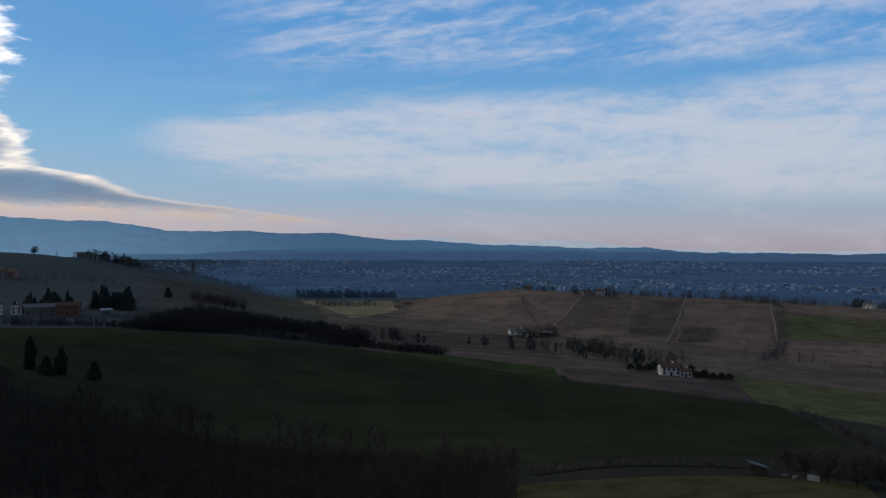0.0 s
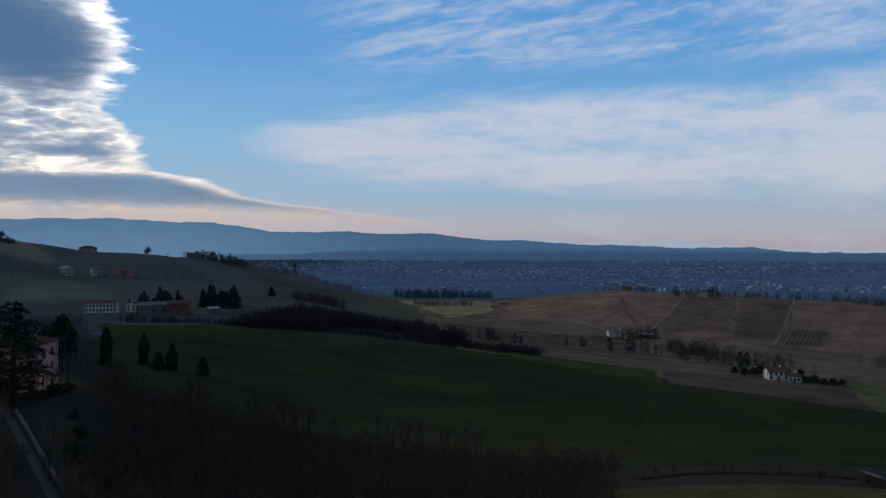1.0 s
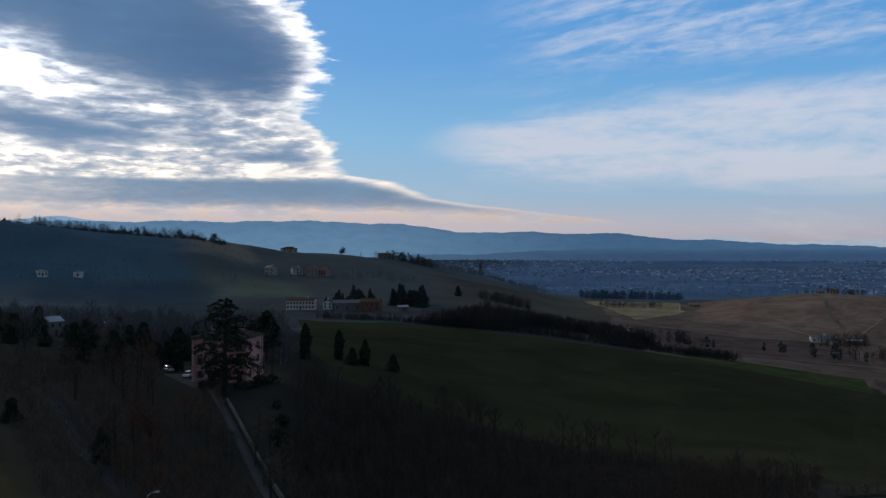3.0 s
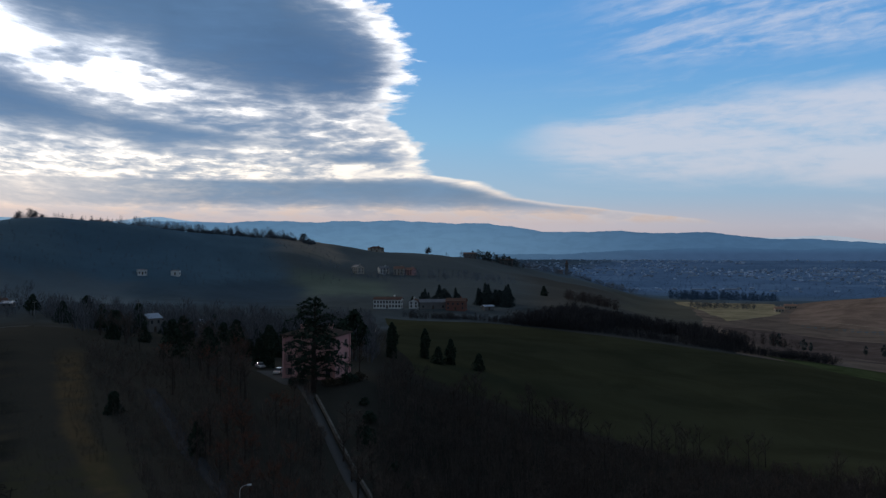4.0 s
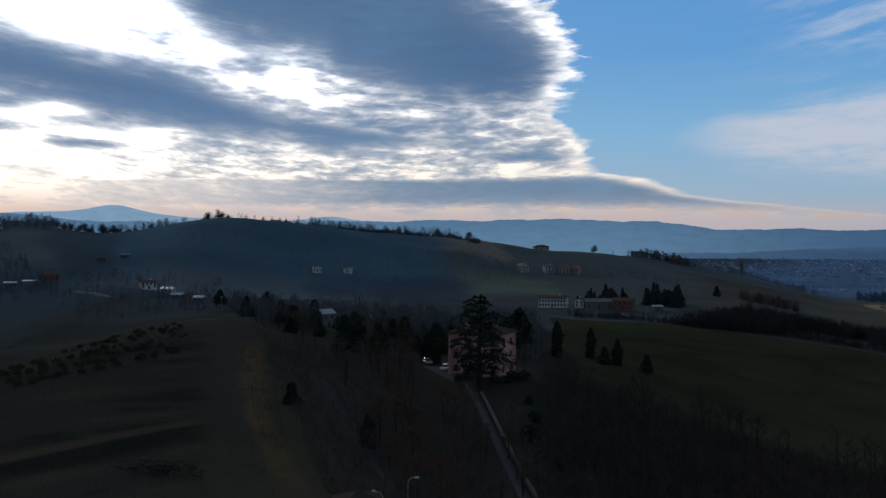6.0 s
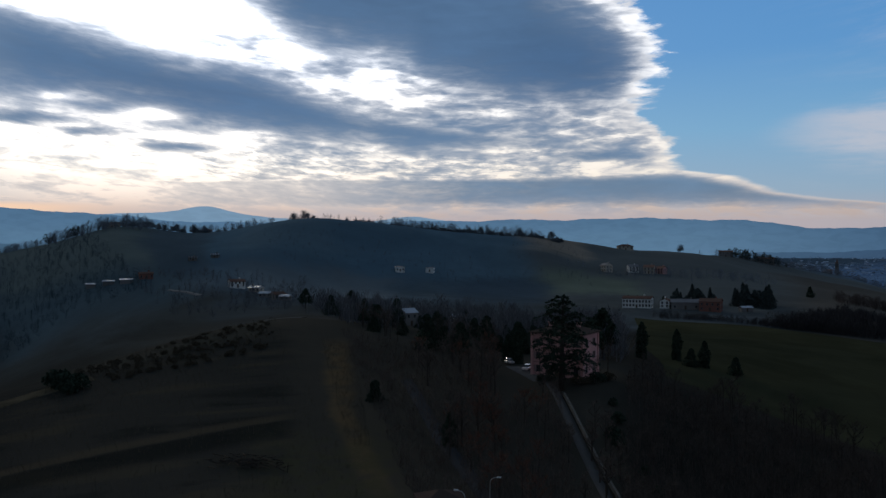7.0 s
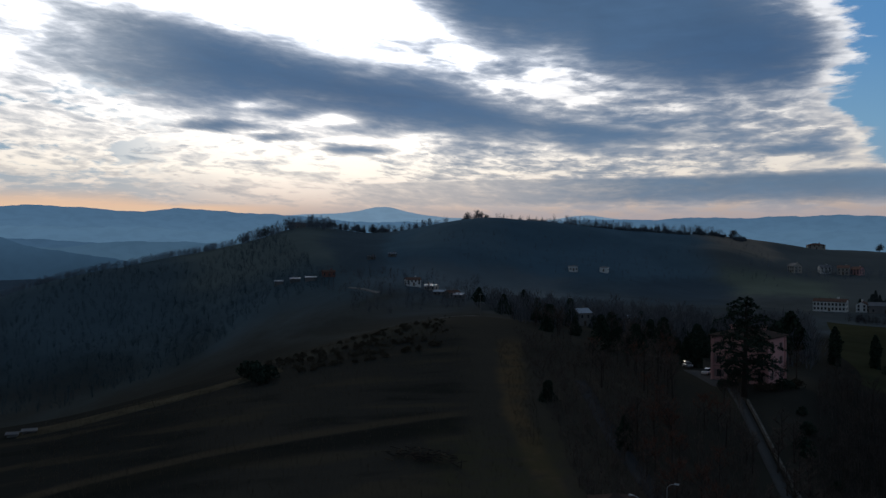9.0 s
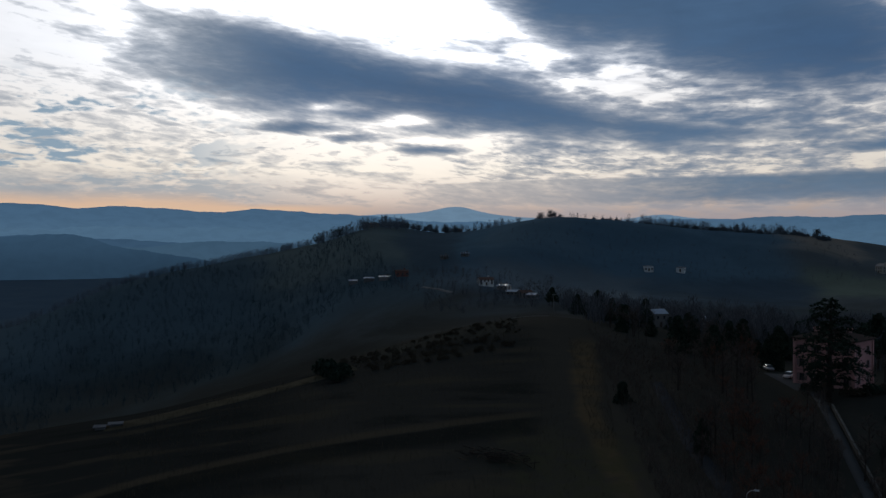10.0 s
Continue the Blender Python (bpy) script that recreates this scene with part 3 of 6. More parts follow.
CREAM = surface("cream_render", (0.50, 0.44, 0.37), (0.42, 0.37, 0.31), 0.2, 0.9, 0.1, 12, vary=0.12)
OCHRE = surface("faded_orange_render", (0.27, 0.125, 0.10), (0.22, 0.105, 0.088), 0.2, 0.9, 0.1, 12)
GREYWALL = surface("grey_render", (0.24, 0.23, 0.22), (0.17, 0.165, 0.16), 0.2, 0.9, 0.15, 12, vary=0.12)
ROOF = surface("old_clay_tiles", (0.19, 0.115, 0.09), (0.14, 0.088, 0.072), 0.5, 0.85, 0.5, 10, vary=0.15)
ROOF_RED = surface("red_clay_tiles", (0.26, 0.15, 0.115), (0.20, 0.118, 0.094), 0.5, 0.85, 0.4, 10, vary=0.15)
# red tiles brightened: the sun on two roofs is put into their colour
ROOF_SUNLIT = surface("clay_tiles_painted_sunlit", (0.46, 0.27, 0.18), (0.36, 0.21, 0.15), 0.5, 0.85, 0.4, 10, vary=0.15)
VINE = surface("bare_vine_wood", (0.150, 0.118, 0.096), (0.120, 0.094, 0.078), 0.8, 0.95, 0, 6)
ROOF_GREY = surface("grey_roofing", (0.17, 0.17, 0.175), (0.12, 0.12, 0.13), 0.4, 0.6, 0.3, 10, vary=0.15)
METAL_SHEET = surface("corrugated_metal", (0.50, 0.55, 0.62), (0.40, 0.44, 0.50), 0.6, 0.38, 0.2, 8, metal=0.7)
STEEL = surface("galvanised_steel", (0.55, 0.56, 0.57), (0.42, 0.43, 0.44), 2.0, 0.45, 0.1, 8, metal=0.8)
TIMBER = surface("weathered_timber", (0.13, 0.10, 0.075), (0.085, 0.066, 0.05), 1.5, 0.9, 0.4, 8)
SHUTTER = surface("grey_green_shutters", (0.34, 0.22, 0.21), (0.27, 0.18, 0.175), 1.5, 0.7, 0.2, 8)
GLASS = surface("window_glass", (0.03, 0.035, 0.04), (0.045, 0.05, 0.055), 0.5, 0.08, 0, 4)
CARWHITE = surface("white_car_paint", (0.80, 0.79, 0.76), (0.70, 0.69, 0.66), 2, 0.25, 0, 4, coat=0.8)
CARGREY = surface("silver_car_paint", (0.42, 0.43, 0.45), (0.38, 0.39, 0.41), 2, 0.28, 0, 4, metal=0.6, coat=0.8)
RUBBER = surface("tyre_rubber", (0.02, 0.02, 0.02), (0.03, 0.03, 0.03), 8, 0.85, 0.2, 6)
LENS = surface("lamp_lens", (0.80, 0.80, 0.78), (0.72, 0.72, 0.70), 6, 0.2, 0, 4)
# houses and trees of the plain, blue haze painted into their colours
TOWN_HAZED = surface("hazed_town_houses", (0.46, 0.56, 0.68), (0.17, 0.25, 0.37), 0.05, 0.9, 0, 4, vary=0.55)
HAZED_TREES = surface("town_trees", (0.084, 0.142, 0.218), (0.108, 0.172, 0.256), 0.02, 0.95, 0, 6, vary=0.3)
# far woods and ridge trees: twig colour greyed and blued to paint haze
WOOD_HAZED = surface("hazed_bare_woods", (0.106, 0.114, 0.128), (0.136, 0.138, 0.146), 0.05, 0.95, 0, 6, vary=0.3)
WOOD_HAZED_DARK = surface("hazed_valley_woods", (0.054, 0.084, 0.100), (0.066, 0.096, 0.110), 0.05, 0.95, 0, 6, vary=0.3)
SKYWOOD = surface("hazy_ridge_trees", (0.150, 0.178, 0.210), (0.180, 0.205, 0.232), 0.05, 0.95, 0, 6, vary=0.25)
BROWNWOOD = surface("brown_thicket_twigs", (0.072, 0.059, 0.056), (0.098, 0.079, 0.072), 0.05, 0.95, 0, 6, vary=0.3)
DARK_CONCRETE = surface("darker_concrete", (0.20, 0.195, 0.185), (0.11, 0.11, 0.10), 0.6, 0.9, 0.4, 9)
# factory roofs, tinted blue for the haze over the town
SHEDS = surface("hazed_factory_roofs", (0.42, 0.50, 0.60), (0.30, 0.37, 0.46), 0.05, 0.9, 0, 4, vary=0.3)
VALLEY_EARTH = surface("mixed_brown_earth", (0.150, 0.116, 0.100), (0.200, 0.152, 0.124), 0.01, 0.95, 0.3, 30, mottle=0.32)
BANK_GRASS = surface("dull_bank_grass", (0.070, 0.067, 0.056), (0.052, 0.052, 0.045), 0.05, 0.95, 0.4, 14, mottle=0.3)
LANE = surface("pale_worn_lane", (0.078, 0.081, 0.084), (0.104, 0.106, 0.107), 0.15, 0.85, 0.3, 20)

# ---- kit ----
class Shape:
    """Vertices and faces that gather into one mesh."""

    def __init__(self):
        self.v, self.f = [], []

    def face_set(self, points, faces):
        n = len(self.v)
        self.v.extend(tuple(p) for p in points)
        self.f.extend(tuple(i + n for i in f) for f in faces)
        return self

    def box(self, x0, y0, z0, x1, y1, z1, inset=0.0):
        """A box, its top drawn in by inset."""
        i = inset
        return self.face_set([(x0, y0, z0), (x1, y0, z0), (x1, y1, z0), (x0, y1, z0), (x0 + i, y0 + i, z1), (x1 - i, y0 + i, z1),
                              (x1 - i, y1 - i, z1), (x0 + i, y1 - i, z1)],
                             [(3, 2, 1, 0), (4, 5, 6, 7), (0, 1, 5, 4), (1, 2, 6, 5), (2, 3, 7, 6), (3, 0, 4, 7)])

    def tube(self, a, b, ra, rb, sides=5):
        a, b = Vector(a), Vector(b)
        d = (b - a).normalized()
        u = d.orthogonal().normalized()
        w = d.cross(u)
        ring = [(math.cos(6.28319 * k / sides), math.sin(6.28319 * k / sides)) for k in range(sides)]
        pts = [a + ra * (c * u + s * w) for c, s in ring] + [b + rb * (c * u + s * w) for c, s in ring]
        faces = [(k, (k + 1) % sides, sides + (k + 1) % sides, sides + k) for k in range(sides)]
        faces += [tuple(range(sides - 1, -1, -1)), tuple(range(sides, 2 * sides))]
        return self.face_set(pts, faces)

    def blade(self, a, b, width, rnd):
        """A slender twig: a three-sided sliver from a to b."""
        a, b = Vector(a), Vector(b)
        u = (b - a).cross(Vector((rnd.uniform(-1, 1), rnd.uniform(-1, 1), rnd.uniform(-1, 1)))).normalized() * width
        return self.face_set([a - u, a + u, b], [(0, 1, 2)])

    def leaf(self, p, size, rnd, flat=0.0):
        """A small leaf clump: one bent quad in a chance direction."""
        n = Vector((rnd.gauss(0, 1), rnd.gauss(0, 1), rnd.gauss(0, 1) + flat * 3)).normalized()
        u = n.orthogonal().normalized()
        w = n.cross(u)
        t = rnd.uniform(0, 6.28)
        u, w = u * math.cos(t) + w * math.sin(t), w * math.cos(t) - u * math.sin(t)
        p = Vector(p)
        s = size * rnd.uniform(0.6, 1.3)
        return self.face_set([p - u * s, p + w * s * 0.55, p + u * s + n * s * 0.3, p - w * s * 0.55], [(0, 1, 2), (0, 2, 3)])

    def gable(self, w, d, z, rise, over=0.4, thick=0.18):
        """A pitched roof, ridge along x, over walls w by d whose top is at z."""
        x, y = w / 2 + over, d / 2 + over
        drop = rise * over / (d / 2)
        pts = []
        for h in (0, thick):
            pts += [(-x, -y, z - drop + h), (x, -y, z - drop + h), (x, 0, z + rise + h), (-x, 0, z + rise + h), (-x, y, z - drop + h), (x, y, z - drop + h)]
        return self.face_set(pts, [(3, 2, 1, 0), (2, 3, 4, 5), (6, 7, 8, 9), (9, 8, 11, 10), (0, 1, 7, 6), (5, 4, 10, 11), (1, 2, 8, 7),
                                   (2, 5, 11, 8), (3, 0, 6, 9), (4, 3, 9, 10)])

    def hip(self, w, d, z, rise, over=0.5, thick=0.2):
        x, y = w / 2 + over, d / 2 + over
        r = max(w / 2 - d / 2, 0.3)
        pts = [(-x, -y, z), (x, -y, z), (x, y, z), (-x, y, z), (-x, -y, z + thick), (x, -y, z + thick), (x, y, z + thick), (-x, y, z + thick),
               (-r, 0, z + rise), (r, 0, z + rise)]
        return self.face_set(pts, [(3, 2, 1, 0), (0, 1, 5, 4), (1, 2, 6, 5), (2, 3, 7, 6), (3, 0, 4, 7), (4, 5, 9, 8), (6, 7, 8, 9), (5, 6, 9), (7, 4, 8)])

    def walls(self, w, d, h, rise=0.0, sink=2.0):
        """House walls with a footing below ground and gable peaks if rise is given."""
        x, y = w / 2, d / 2
        pts = [(-x, -y, -sink), (x, -y, -sink), (x, y, -sink), (-x, y, -sink), (-x, -y, h), (x, -y, h), (x, y, h), (-x, y, h)]
        faces = [(3, 2, 1, 0), (0, 1, 5, 4), (2, 3, 7, 6)]
        if rise:
            pts += [(-x, 0, h + rise), (x, 0, h + rise)]
            faces += [(1, 2, 6, 9, 5), (3, 0, 4, 8, 7), (4, 5, 9, 8), (6, 7, 8, 9)]
        else:
            faces += [(1, 2, 6, 5), (3, 0, 4, 7), (4, 5, 6, 7)]
        return self.face_set(pts, faces)

    def mesh(self, name, material, smooth=False):
        m = bpy.data.meshes.new(name)
        m.from_pydata(self.v, [], self.f)
        m.materials.append(material)
        if smooth:
            m.shade_smooth()
        m.update()
        return m


def part(name, shape, material, parent, label="", smooth=False):
    """One mesh under a thing or a part; shape may be a mesh that is already made."""
    data = shape.mesh(name, material, smooth) if isinstance(shape, Shape) else shape
    ob = new(name, data)
    ob.parent = parent
    if label:
        tagged(ob, label)
    return ob


def thing(name, label, category, at=None, turn=0.0, group="", kind=""):
    """An Empty at the base of a thing."""
    ob = tagged(new(name), label, category, group, kind)
    ob.empty_display_size = 0.5
    if at is not None:
        ob.matrix_basis = pose(*at, 0, 0, turn)
    return ob


def sheet(name, corners, material, label, category, lift=0.25, n=24, m=24, wobble=0.0, kind="structure"):
    """A parcel of land laid over the ground between four corners (bearing, distance), going round, with a low bank at its rim."""
    P = [spot(*c) for c in corners]
    s = np.linspace(0, 1, n + 1)[:, None]
    t = np.linspace(0, 1, m + 1)[None, :]
    xs = (1 - s) * (1 - t) * P[0].x + s * (1 - t) * P[1].x + s * t * P[2].x + (1 - s) * t * P[3].x
    ys = (1 - s) * (1 - t) * P[0].y + s * (1 - t) * P[1].y + s * t * P[2].y + (1 - s) * t * P[3].y
    if wobble:
        xs = xs + wobble * np.sin(ys / 19 + 2.0 * np.sin(xs / 31))
        ys = ys + wobble * np.sin(xs / 23 + 2.0 * np.sin(ys / 29))
    zs = lie(xs.ravel(), ys.ravel()).reshape(xs.shape) + lift
    rim = np.zeros(xs.shape, bool)
    rim[0], rim[-1], rim[:, 0], rim[:, -1] = True, True, True, True
    zs = np.where(rim, zs - lift - 0.3, zs)
    shape = Shape()
    pts = np.stack([xs.ravel(), ys.ravel(), zs.ravel()], 1).tolist()
    k = m + 1
    shape.face_set(pts, [(i * k + j, (i + 1) * k + j, (i + 1) * k + j + 1, i * k + j + 1) for i in range(n) for j in range(m)])
    mesh = shape.mesh(name, material, True)
    if sum(p.normal.z for p in mesh.polygons) < 0:
        mesh.flip_normals()
    return tagged(new(name, mesh), label, category, kind=kind)


def ribbon(name, line, width, material, label, category, lift=0.3, steps=16, kind="structure"):
    """A track or road laid along a line of (bearing, distance)."""
    pts = [spot(*c) for c in line]
    shape, left = Shape(), []
    for i in range(len(pts) - 1):
        for k in range(steps):
            left.append(pts[i].lerp(pts[i + 1], k / steps))
    left.append(pts[-1])
    for i, p in enumerate(left):
        d = (left[min(i + 1, len(left) - 1)] - left[max(i - 1, 0)])
        side = Vector((d.y, -d.x, 0)).normalized() * width / 2
        for f, dz in ((-1, -0.3), (-0.9, lift), (0.9, lift), (1, -0.3)):
            q = p + side * f
            shape.v.append((q.x, q.y, ground_at(q.x, q.y) + dz))
    shape.f = [(4 * i + j, 4 * i + j + 1, 4 * i + j + 5, 4 * i + j + 4) for i in range(len(left) - 1) for j in range(3)]
    mesh = shape.mesh(name, material, True)
    if sum(p.normal.z for p in mesh.polygons) < 0:
        mesh.flip_normals()
    return tagged(new(name, mesh), label, category, kind=kind)

# ---- the land ----
def build_ground():
    bearings = np.concatenate([np.arange(-96, 42, 0.4), np.arange(42, 264, 3.0)])
    rings = [20.0]
    while rings[-1] < 4980:
        rings.append(rings[-1] * (1.012 if 120 < rings[-1] < 1800 else 1.05))
    rings = np.array(rings)
    b, r = np.meshgrid(np.radians(bearings), rings, indexing="ij")
    x, y = r * np.sin(b), r * np.cos(b)
    z = lie(x.ravel(), y.ravel()).reshape(x.shape)
    n, k = x.shape
    pts = np.stack([x.ravel(), y.ravel(), z.ravel()], 1).tolist() + [[0.0, 0.0, float(z[:, 0].mean())]]
    shape = Shape()
    faces = [(i * k + j, i * k + j + 1, ((i + 1) % n) * k + j + 1, ((i + 1) % n) * k + j) for i in range(n) for j in range(k - 1)]
    faces += [(n * k, i * k, ((i + 1) % n) * k) for i in range(n)]
    shape.face_set(pts, faces)
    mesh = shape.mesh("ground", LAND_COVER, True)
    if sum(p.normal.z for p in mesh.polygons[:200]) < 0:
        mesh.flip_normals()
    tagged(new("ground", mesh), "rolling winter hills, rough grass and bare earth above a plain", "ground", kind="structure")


build_ground()


def far_ridge(name, label, distance, line, material, foot=-120.0, rough=6.0, seed=1):
    """A far range as a thick sweep of land: line gives (bearing, elevation in degrees) of its crest."""
    b = np.arange(line[0][0], line[-1][0] + 0.1, 0.25)
    el = np.interp(b, [p[0] for p in line], [p[1] for p in line])
    kernel = np.exp(-0.5 * (np.arange(-6, 7) / 2.2) ** 2)
    el = np.convolve(np.pad(el, 6, mode="edge"), kernel / kernel.sum(), mode="valid")
    bumps = sum(np.sin(b * f + seed * (i + 1) * 1.7) / (i + 1) for i, f in enumerate((0.9, 2.1, 4.3, 7.9, 13.0, 21.0)))
    crest = distance * np.tan(np.radians(el)) + rough * bumps
    shape, k = Shape(), 4
    for bi, c in zip(b, crest):
        s, co = math.sin(radians(bi)), math.cos(radians(bi))
        for d, z in ((distance - 420, foot), (distance - 170, foot + (c - foot) * 0.62), (distance, c), (distance + 60, foot)):
            shape.v.append((d * s, d * co, z))
    shape.f = [(i * k + j, i * k + j + 1, (i + 1) * k + j + 1, (i + 1) * k + j) for i in range(len(b) - 1) for j in range(k - 1)]
    return tagged(new(name, shape.mesh(name, material, True)), label, "hills", kind="structure")


# far ranges: emission alone, in the blues that haze would give them
PALE_AIR = distance_haze("haze_glow_mountains", (0.20, 0.33, 0.48), (0.25, 0.38, 0.52), (0.33, 0.40, 0.50), (0.36, 0.42, 0.50), 200.0)
BLUE_AIR = distance_haze("haze_glow_hills", (0.086, 0.178, 0.300), (0.112, 0.218, 0.345), (0.042, 0.100, 0.192), (0.054, 0.118, 0.218), 190.0, -20.0)
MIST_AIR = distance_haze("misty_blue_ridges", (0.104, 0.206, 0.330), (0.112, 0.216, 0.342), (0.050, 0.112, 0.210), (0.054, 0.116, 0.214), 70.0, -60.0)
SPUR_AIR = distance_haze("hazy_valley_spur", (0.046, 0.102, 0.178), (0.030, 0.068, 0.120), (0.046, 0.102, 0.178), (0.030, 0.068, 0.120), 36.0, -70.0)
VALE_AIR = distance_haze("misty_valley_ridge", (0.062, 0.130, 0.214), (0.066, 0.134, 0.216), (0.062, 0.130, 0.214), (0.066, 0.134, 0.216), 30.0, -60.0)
DEEP_AIR = distance_haze("haze_glow_foothills", (0.056, 0.120, 0.210), (0.064, 0.132, 0.222), (0.047, 0.106, 0.200), (0.036, 0.074, 0.148), 14.0, -26.0)
far_ridge("backdrop_mountains", "mountains on the horizon in painted pale blue haze", 4920, ((-100, 2.2), (-86, 2.2), (-70, 1.9), (-63, 2.12), (-61.8, 2.24), (-59.0, 2.3), (-58.3, 2.45), (-57.5, 2.66),
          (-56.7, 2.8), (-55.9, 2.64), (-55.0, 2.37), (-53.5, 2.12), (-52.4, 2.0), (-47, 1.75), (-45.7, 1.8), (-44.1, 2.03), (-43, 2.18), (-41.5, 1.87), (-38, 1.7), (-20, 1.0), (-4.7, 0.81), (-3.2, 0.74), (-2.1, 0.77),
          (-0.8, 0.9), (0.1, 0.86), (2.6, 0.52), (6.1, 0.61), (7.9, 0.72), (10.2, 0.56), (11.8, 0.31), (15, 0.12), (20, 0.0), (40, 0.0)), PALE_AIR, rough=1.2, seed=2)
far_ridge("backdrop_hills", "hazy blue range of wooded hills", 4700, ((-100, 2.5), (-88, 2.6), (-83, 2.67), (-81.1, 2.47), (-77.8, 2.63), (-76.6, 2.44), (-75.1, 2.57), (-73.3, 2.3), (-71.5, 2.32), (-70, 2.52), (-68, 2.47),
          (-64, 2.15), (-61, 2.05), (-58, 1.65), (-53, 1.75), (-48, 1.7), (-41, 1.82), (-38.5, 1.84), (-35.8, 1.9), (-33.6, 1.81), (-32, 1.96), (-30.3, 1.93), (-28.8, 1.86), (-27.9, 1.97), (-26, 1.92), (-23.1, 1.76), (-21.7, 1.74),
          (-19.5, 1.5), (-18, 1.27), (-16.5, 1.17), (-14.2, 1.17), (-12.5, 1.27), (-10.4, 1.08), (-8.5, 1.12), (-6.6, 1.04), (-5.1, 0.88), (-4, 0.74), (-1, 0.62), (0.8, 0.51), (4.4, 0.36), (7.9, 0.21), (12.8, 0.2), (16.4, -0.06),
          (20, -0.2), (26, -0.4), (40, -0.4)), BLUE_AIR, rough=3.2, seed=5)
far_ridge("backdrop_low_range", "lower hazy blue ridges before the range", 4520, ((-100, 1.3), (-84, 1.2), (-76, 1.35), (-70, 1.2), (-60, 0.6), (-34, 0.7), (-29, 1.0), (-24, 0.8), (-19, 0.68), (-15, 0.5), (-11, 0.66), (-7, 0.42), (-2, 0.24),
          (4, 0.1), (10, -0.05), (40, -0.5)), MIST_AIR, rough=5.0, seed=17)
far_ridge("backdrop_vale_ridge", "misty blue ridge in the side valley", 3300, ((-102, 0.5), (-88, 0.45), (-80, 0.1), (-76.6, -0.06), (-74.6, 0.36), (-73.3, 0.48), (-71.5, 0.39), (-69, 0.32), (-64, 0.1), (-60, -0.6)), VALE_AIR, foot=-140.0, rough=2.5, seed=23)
far_ridge("backdrop_valley_hills", "wooded spur across the valley in painted blue haze", 2700, ((-102, 0.3), (-90, 0.55), (-83, 0.75), (-81.4, 0.86), (-80.3, 0.73), (-79.5, 0.38), (-78.3, 0.08), (-76.6, -0.25), (-74, -0.7), (-70, -1.2), (-66, -1.9), (-60, -2.6)),
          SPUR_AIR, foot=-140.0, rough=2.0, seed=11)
far_ridge("backdrop_foothills", "wooded foothills in painted dark blue haze", 4300, ((-100, -0.3), (-90, 0.5), (-84, 0.75), (-79, 0.6), (-74, 0.2), (-66, -0.6), (-40, -0.6), (-26, -0.45), (-15, -0.2), (-9, 0.12),
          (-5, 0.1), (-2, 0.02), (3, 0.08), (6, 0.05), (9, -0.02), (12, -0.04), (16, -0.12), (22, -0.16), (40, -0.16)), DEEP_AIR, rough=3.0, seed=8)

# ---- fields, tracks and roads ----
FIELDS = (
    ("brown winter land across the valley", VALLEY_EARTH, 0.12, ((-9, 980), (34, 980), (34, 415), (-6, 440))),
    ("wheat with sunlight painted along the field's far edge", WHEAT_SUNLIT, 0.33, ((-5, 453), (8, 443), (8.6, 392), (1, 412))),
    ("scrubby grass bank with dry growth", BANK_GRASS, 0.3, ((-64.6, 282), (-52.2, 338), (-53, 292), (-63.8, 262))),
    ("winter wheat field in dull green on a gentle slope", WHEAT, 0.25, ((-29, 507), (8, 444), (9, 188), (-27, 255))),
    ("winter wheat field in dull green above a ditch", WHEAT, 0.42, ((6.5, 402), (22, 384), (27, 268), (7, 189))),
    ("bright green young wheat below a farmhouse", WHEAT_PALE, 0.5, ((17.6, 478), (33, 455), (33, 330), (20.4, 383))),
    ("rough yellowish meadow beside a shed", MEADOW_SUN, 0.3, ((4, 173), (27, 203), (34, 110), (0, 110))),
    ("narrow dark ploughed strip", PLOUGHED_DARK, 0.55, ((7.4, 447), (18.9, 472), (21.0, 384), (8.2, 397))),
    ("dark ploughed field in the valley", PLOUGHED_DARK, 0.3, ((-7, 700), (6.4, 668), (8.2, 485), (-4, 480))),
    ("brown ploughed field over a hilltop", PLOUGHED, 0.3, ((-2.3, 945), (4.45, 960), (6.4, 700), (-2.8, 760))),
    ("brown ploughed field on a slope", PLOUGHED, 0.3, ((4.5, 960), (8.8, 930), (8.7, 770), (6.45, 700))),
    ("vineyard parcel with bare brown rows", VINE_GROUND, 0.3, ((8.9, 930), (12.5, 900), (11.9, 652), (6.8, 685))),
    ("vineyard parcel in tan earth", VINE_GROUND, 0.3, ((12.6, 900), (15.9, 900), (14.9, 645), (12.0, 652))),
    ("brown ploughed parcel along a track", PLOUGHED, 0.3, ((16.0, 900), (21.0, 870), (21.35, 640), (15.0, 630))),
    ("small plot of young vines in rows", VINE_GROUND, 0.5, ((15.6, 714), (17.85, 714), (17.5, 650), (14.95, 634))),
    ("tan ploughed parcel on the ridge", PLOUGHED, 0.3, ((21.3, 900), (34, 930), (34, 800), (21.6, 802))),
    ("green wheat parcel on the hillside", WHEAT_PALE, 0.3, ((21.45, 800), (34, 798), (34, 706), (21.5, 684))),
    ("brown ploughed parcel on the lower slope", PLOUGHED, 0.3, ((21.5, 682), (34, 704), (34, 560), (21.3, 596))),
    ("pale stubble field in the hollow", STUBBLE, 0.3, ((-9.6, 1080), (-3.2, 965), (-2.9, 858), (-6.2, 735))),
    ("strip of dry grass along the shoulder of a hill", MEADOW, 0.3, ((-80, 234), (-63, 264), (-62.6, 254), (-80, 221))),
    ("gravel yard beside a villa", LANE, 0.3, ((-37.3, 240), (-34.4, 240), (-33.3, 208), (-34.9, 212))),
)
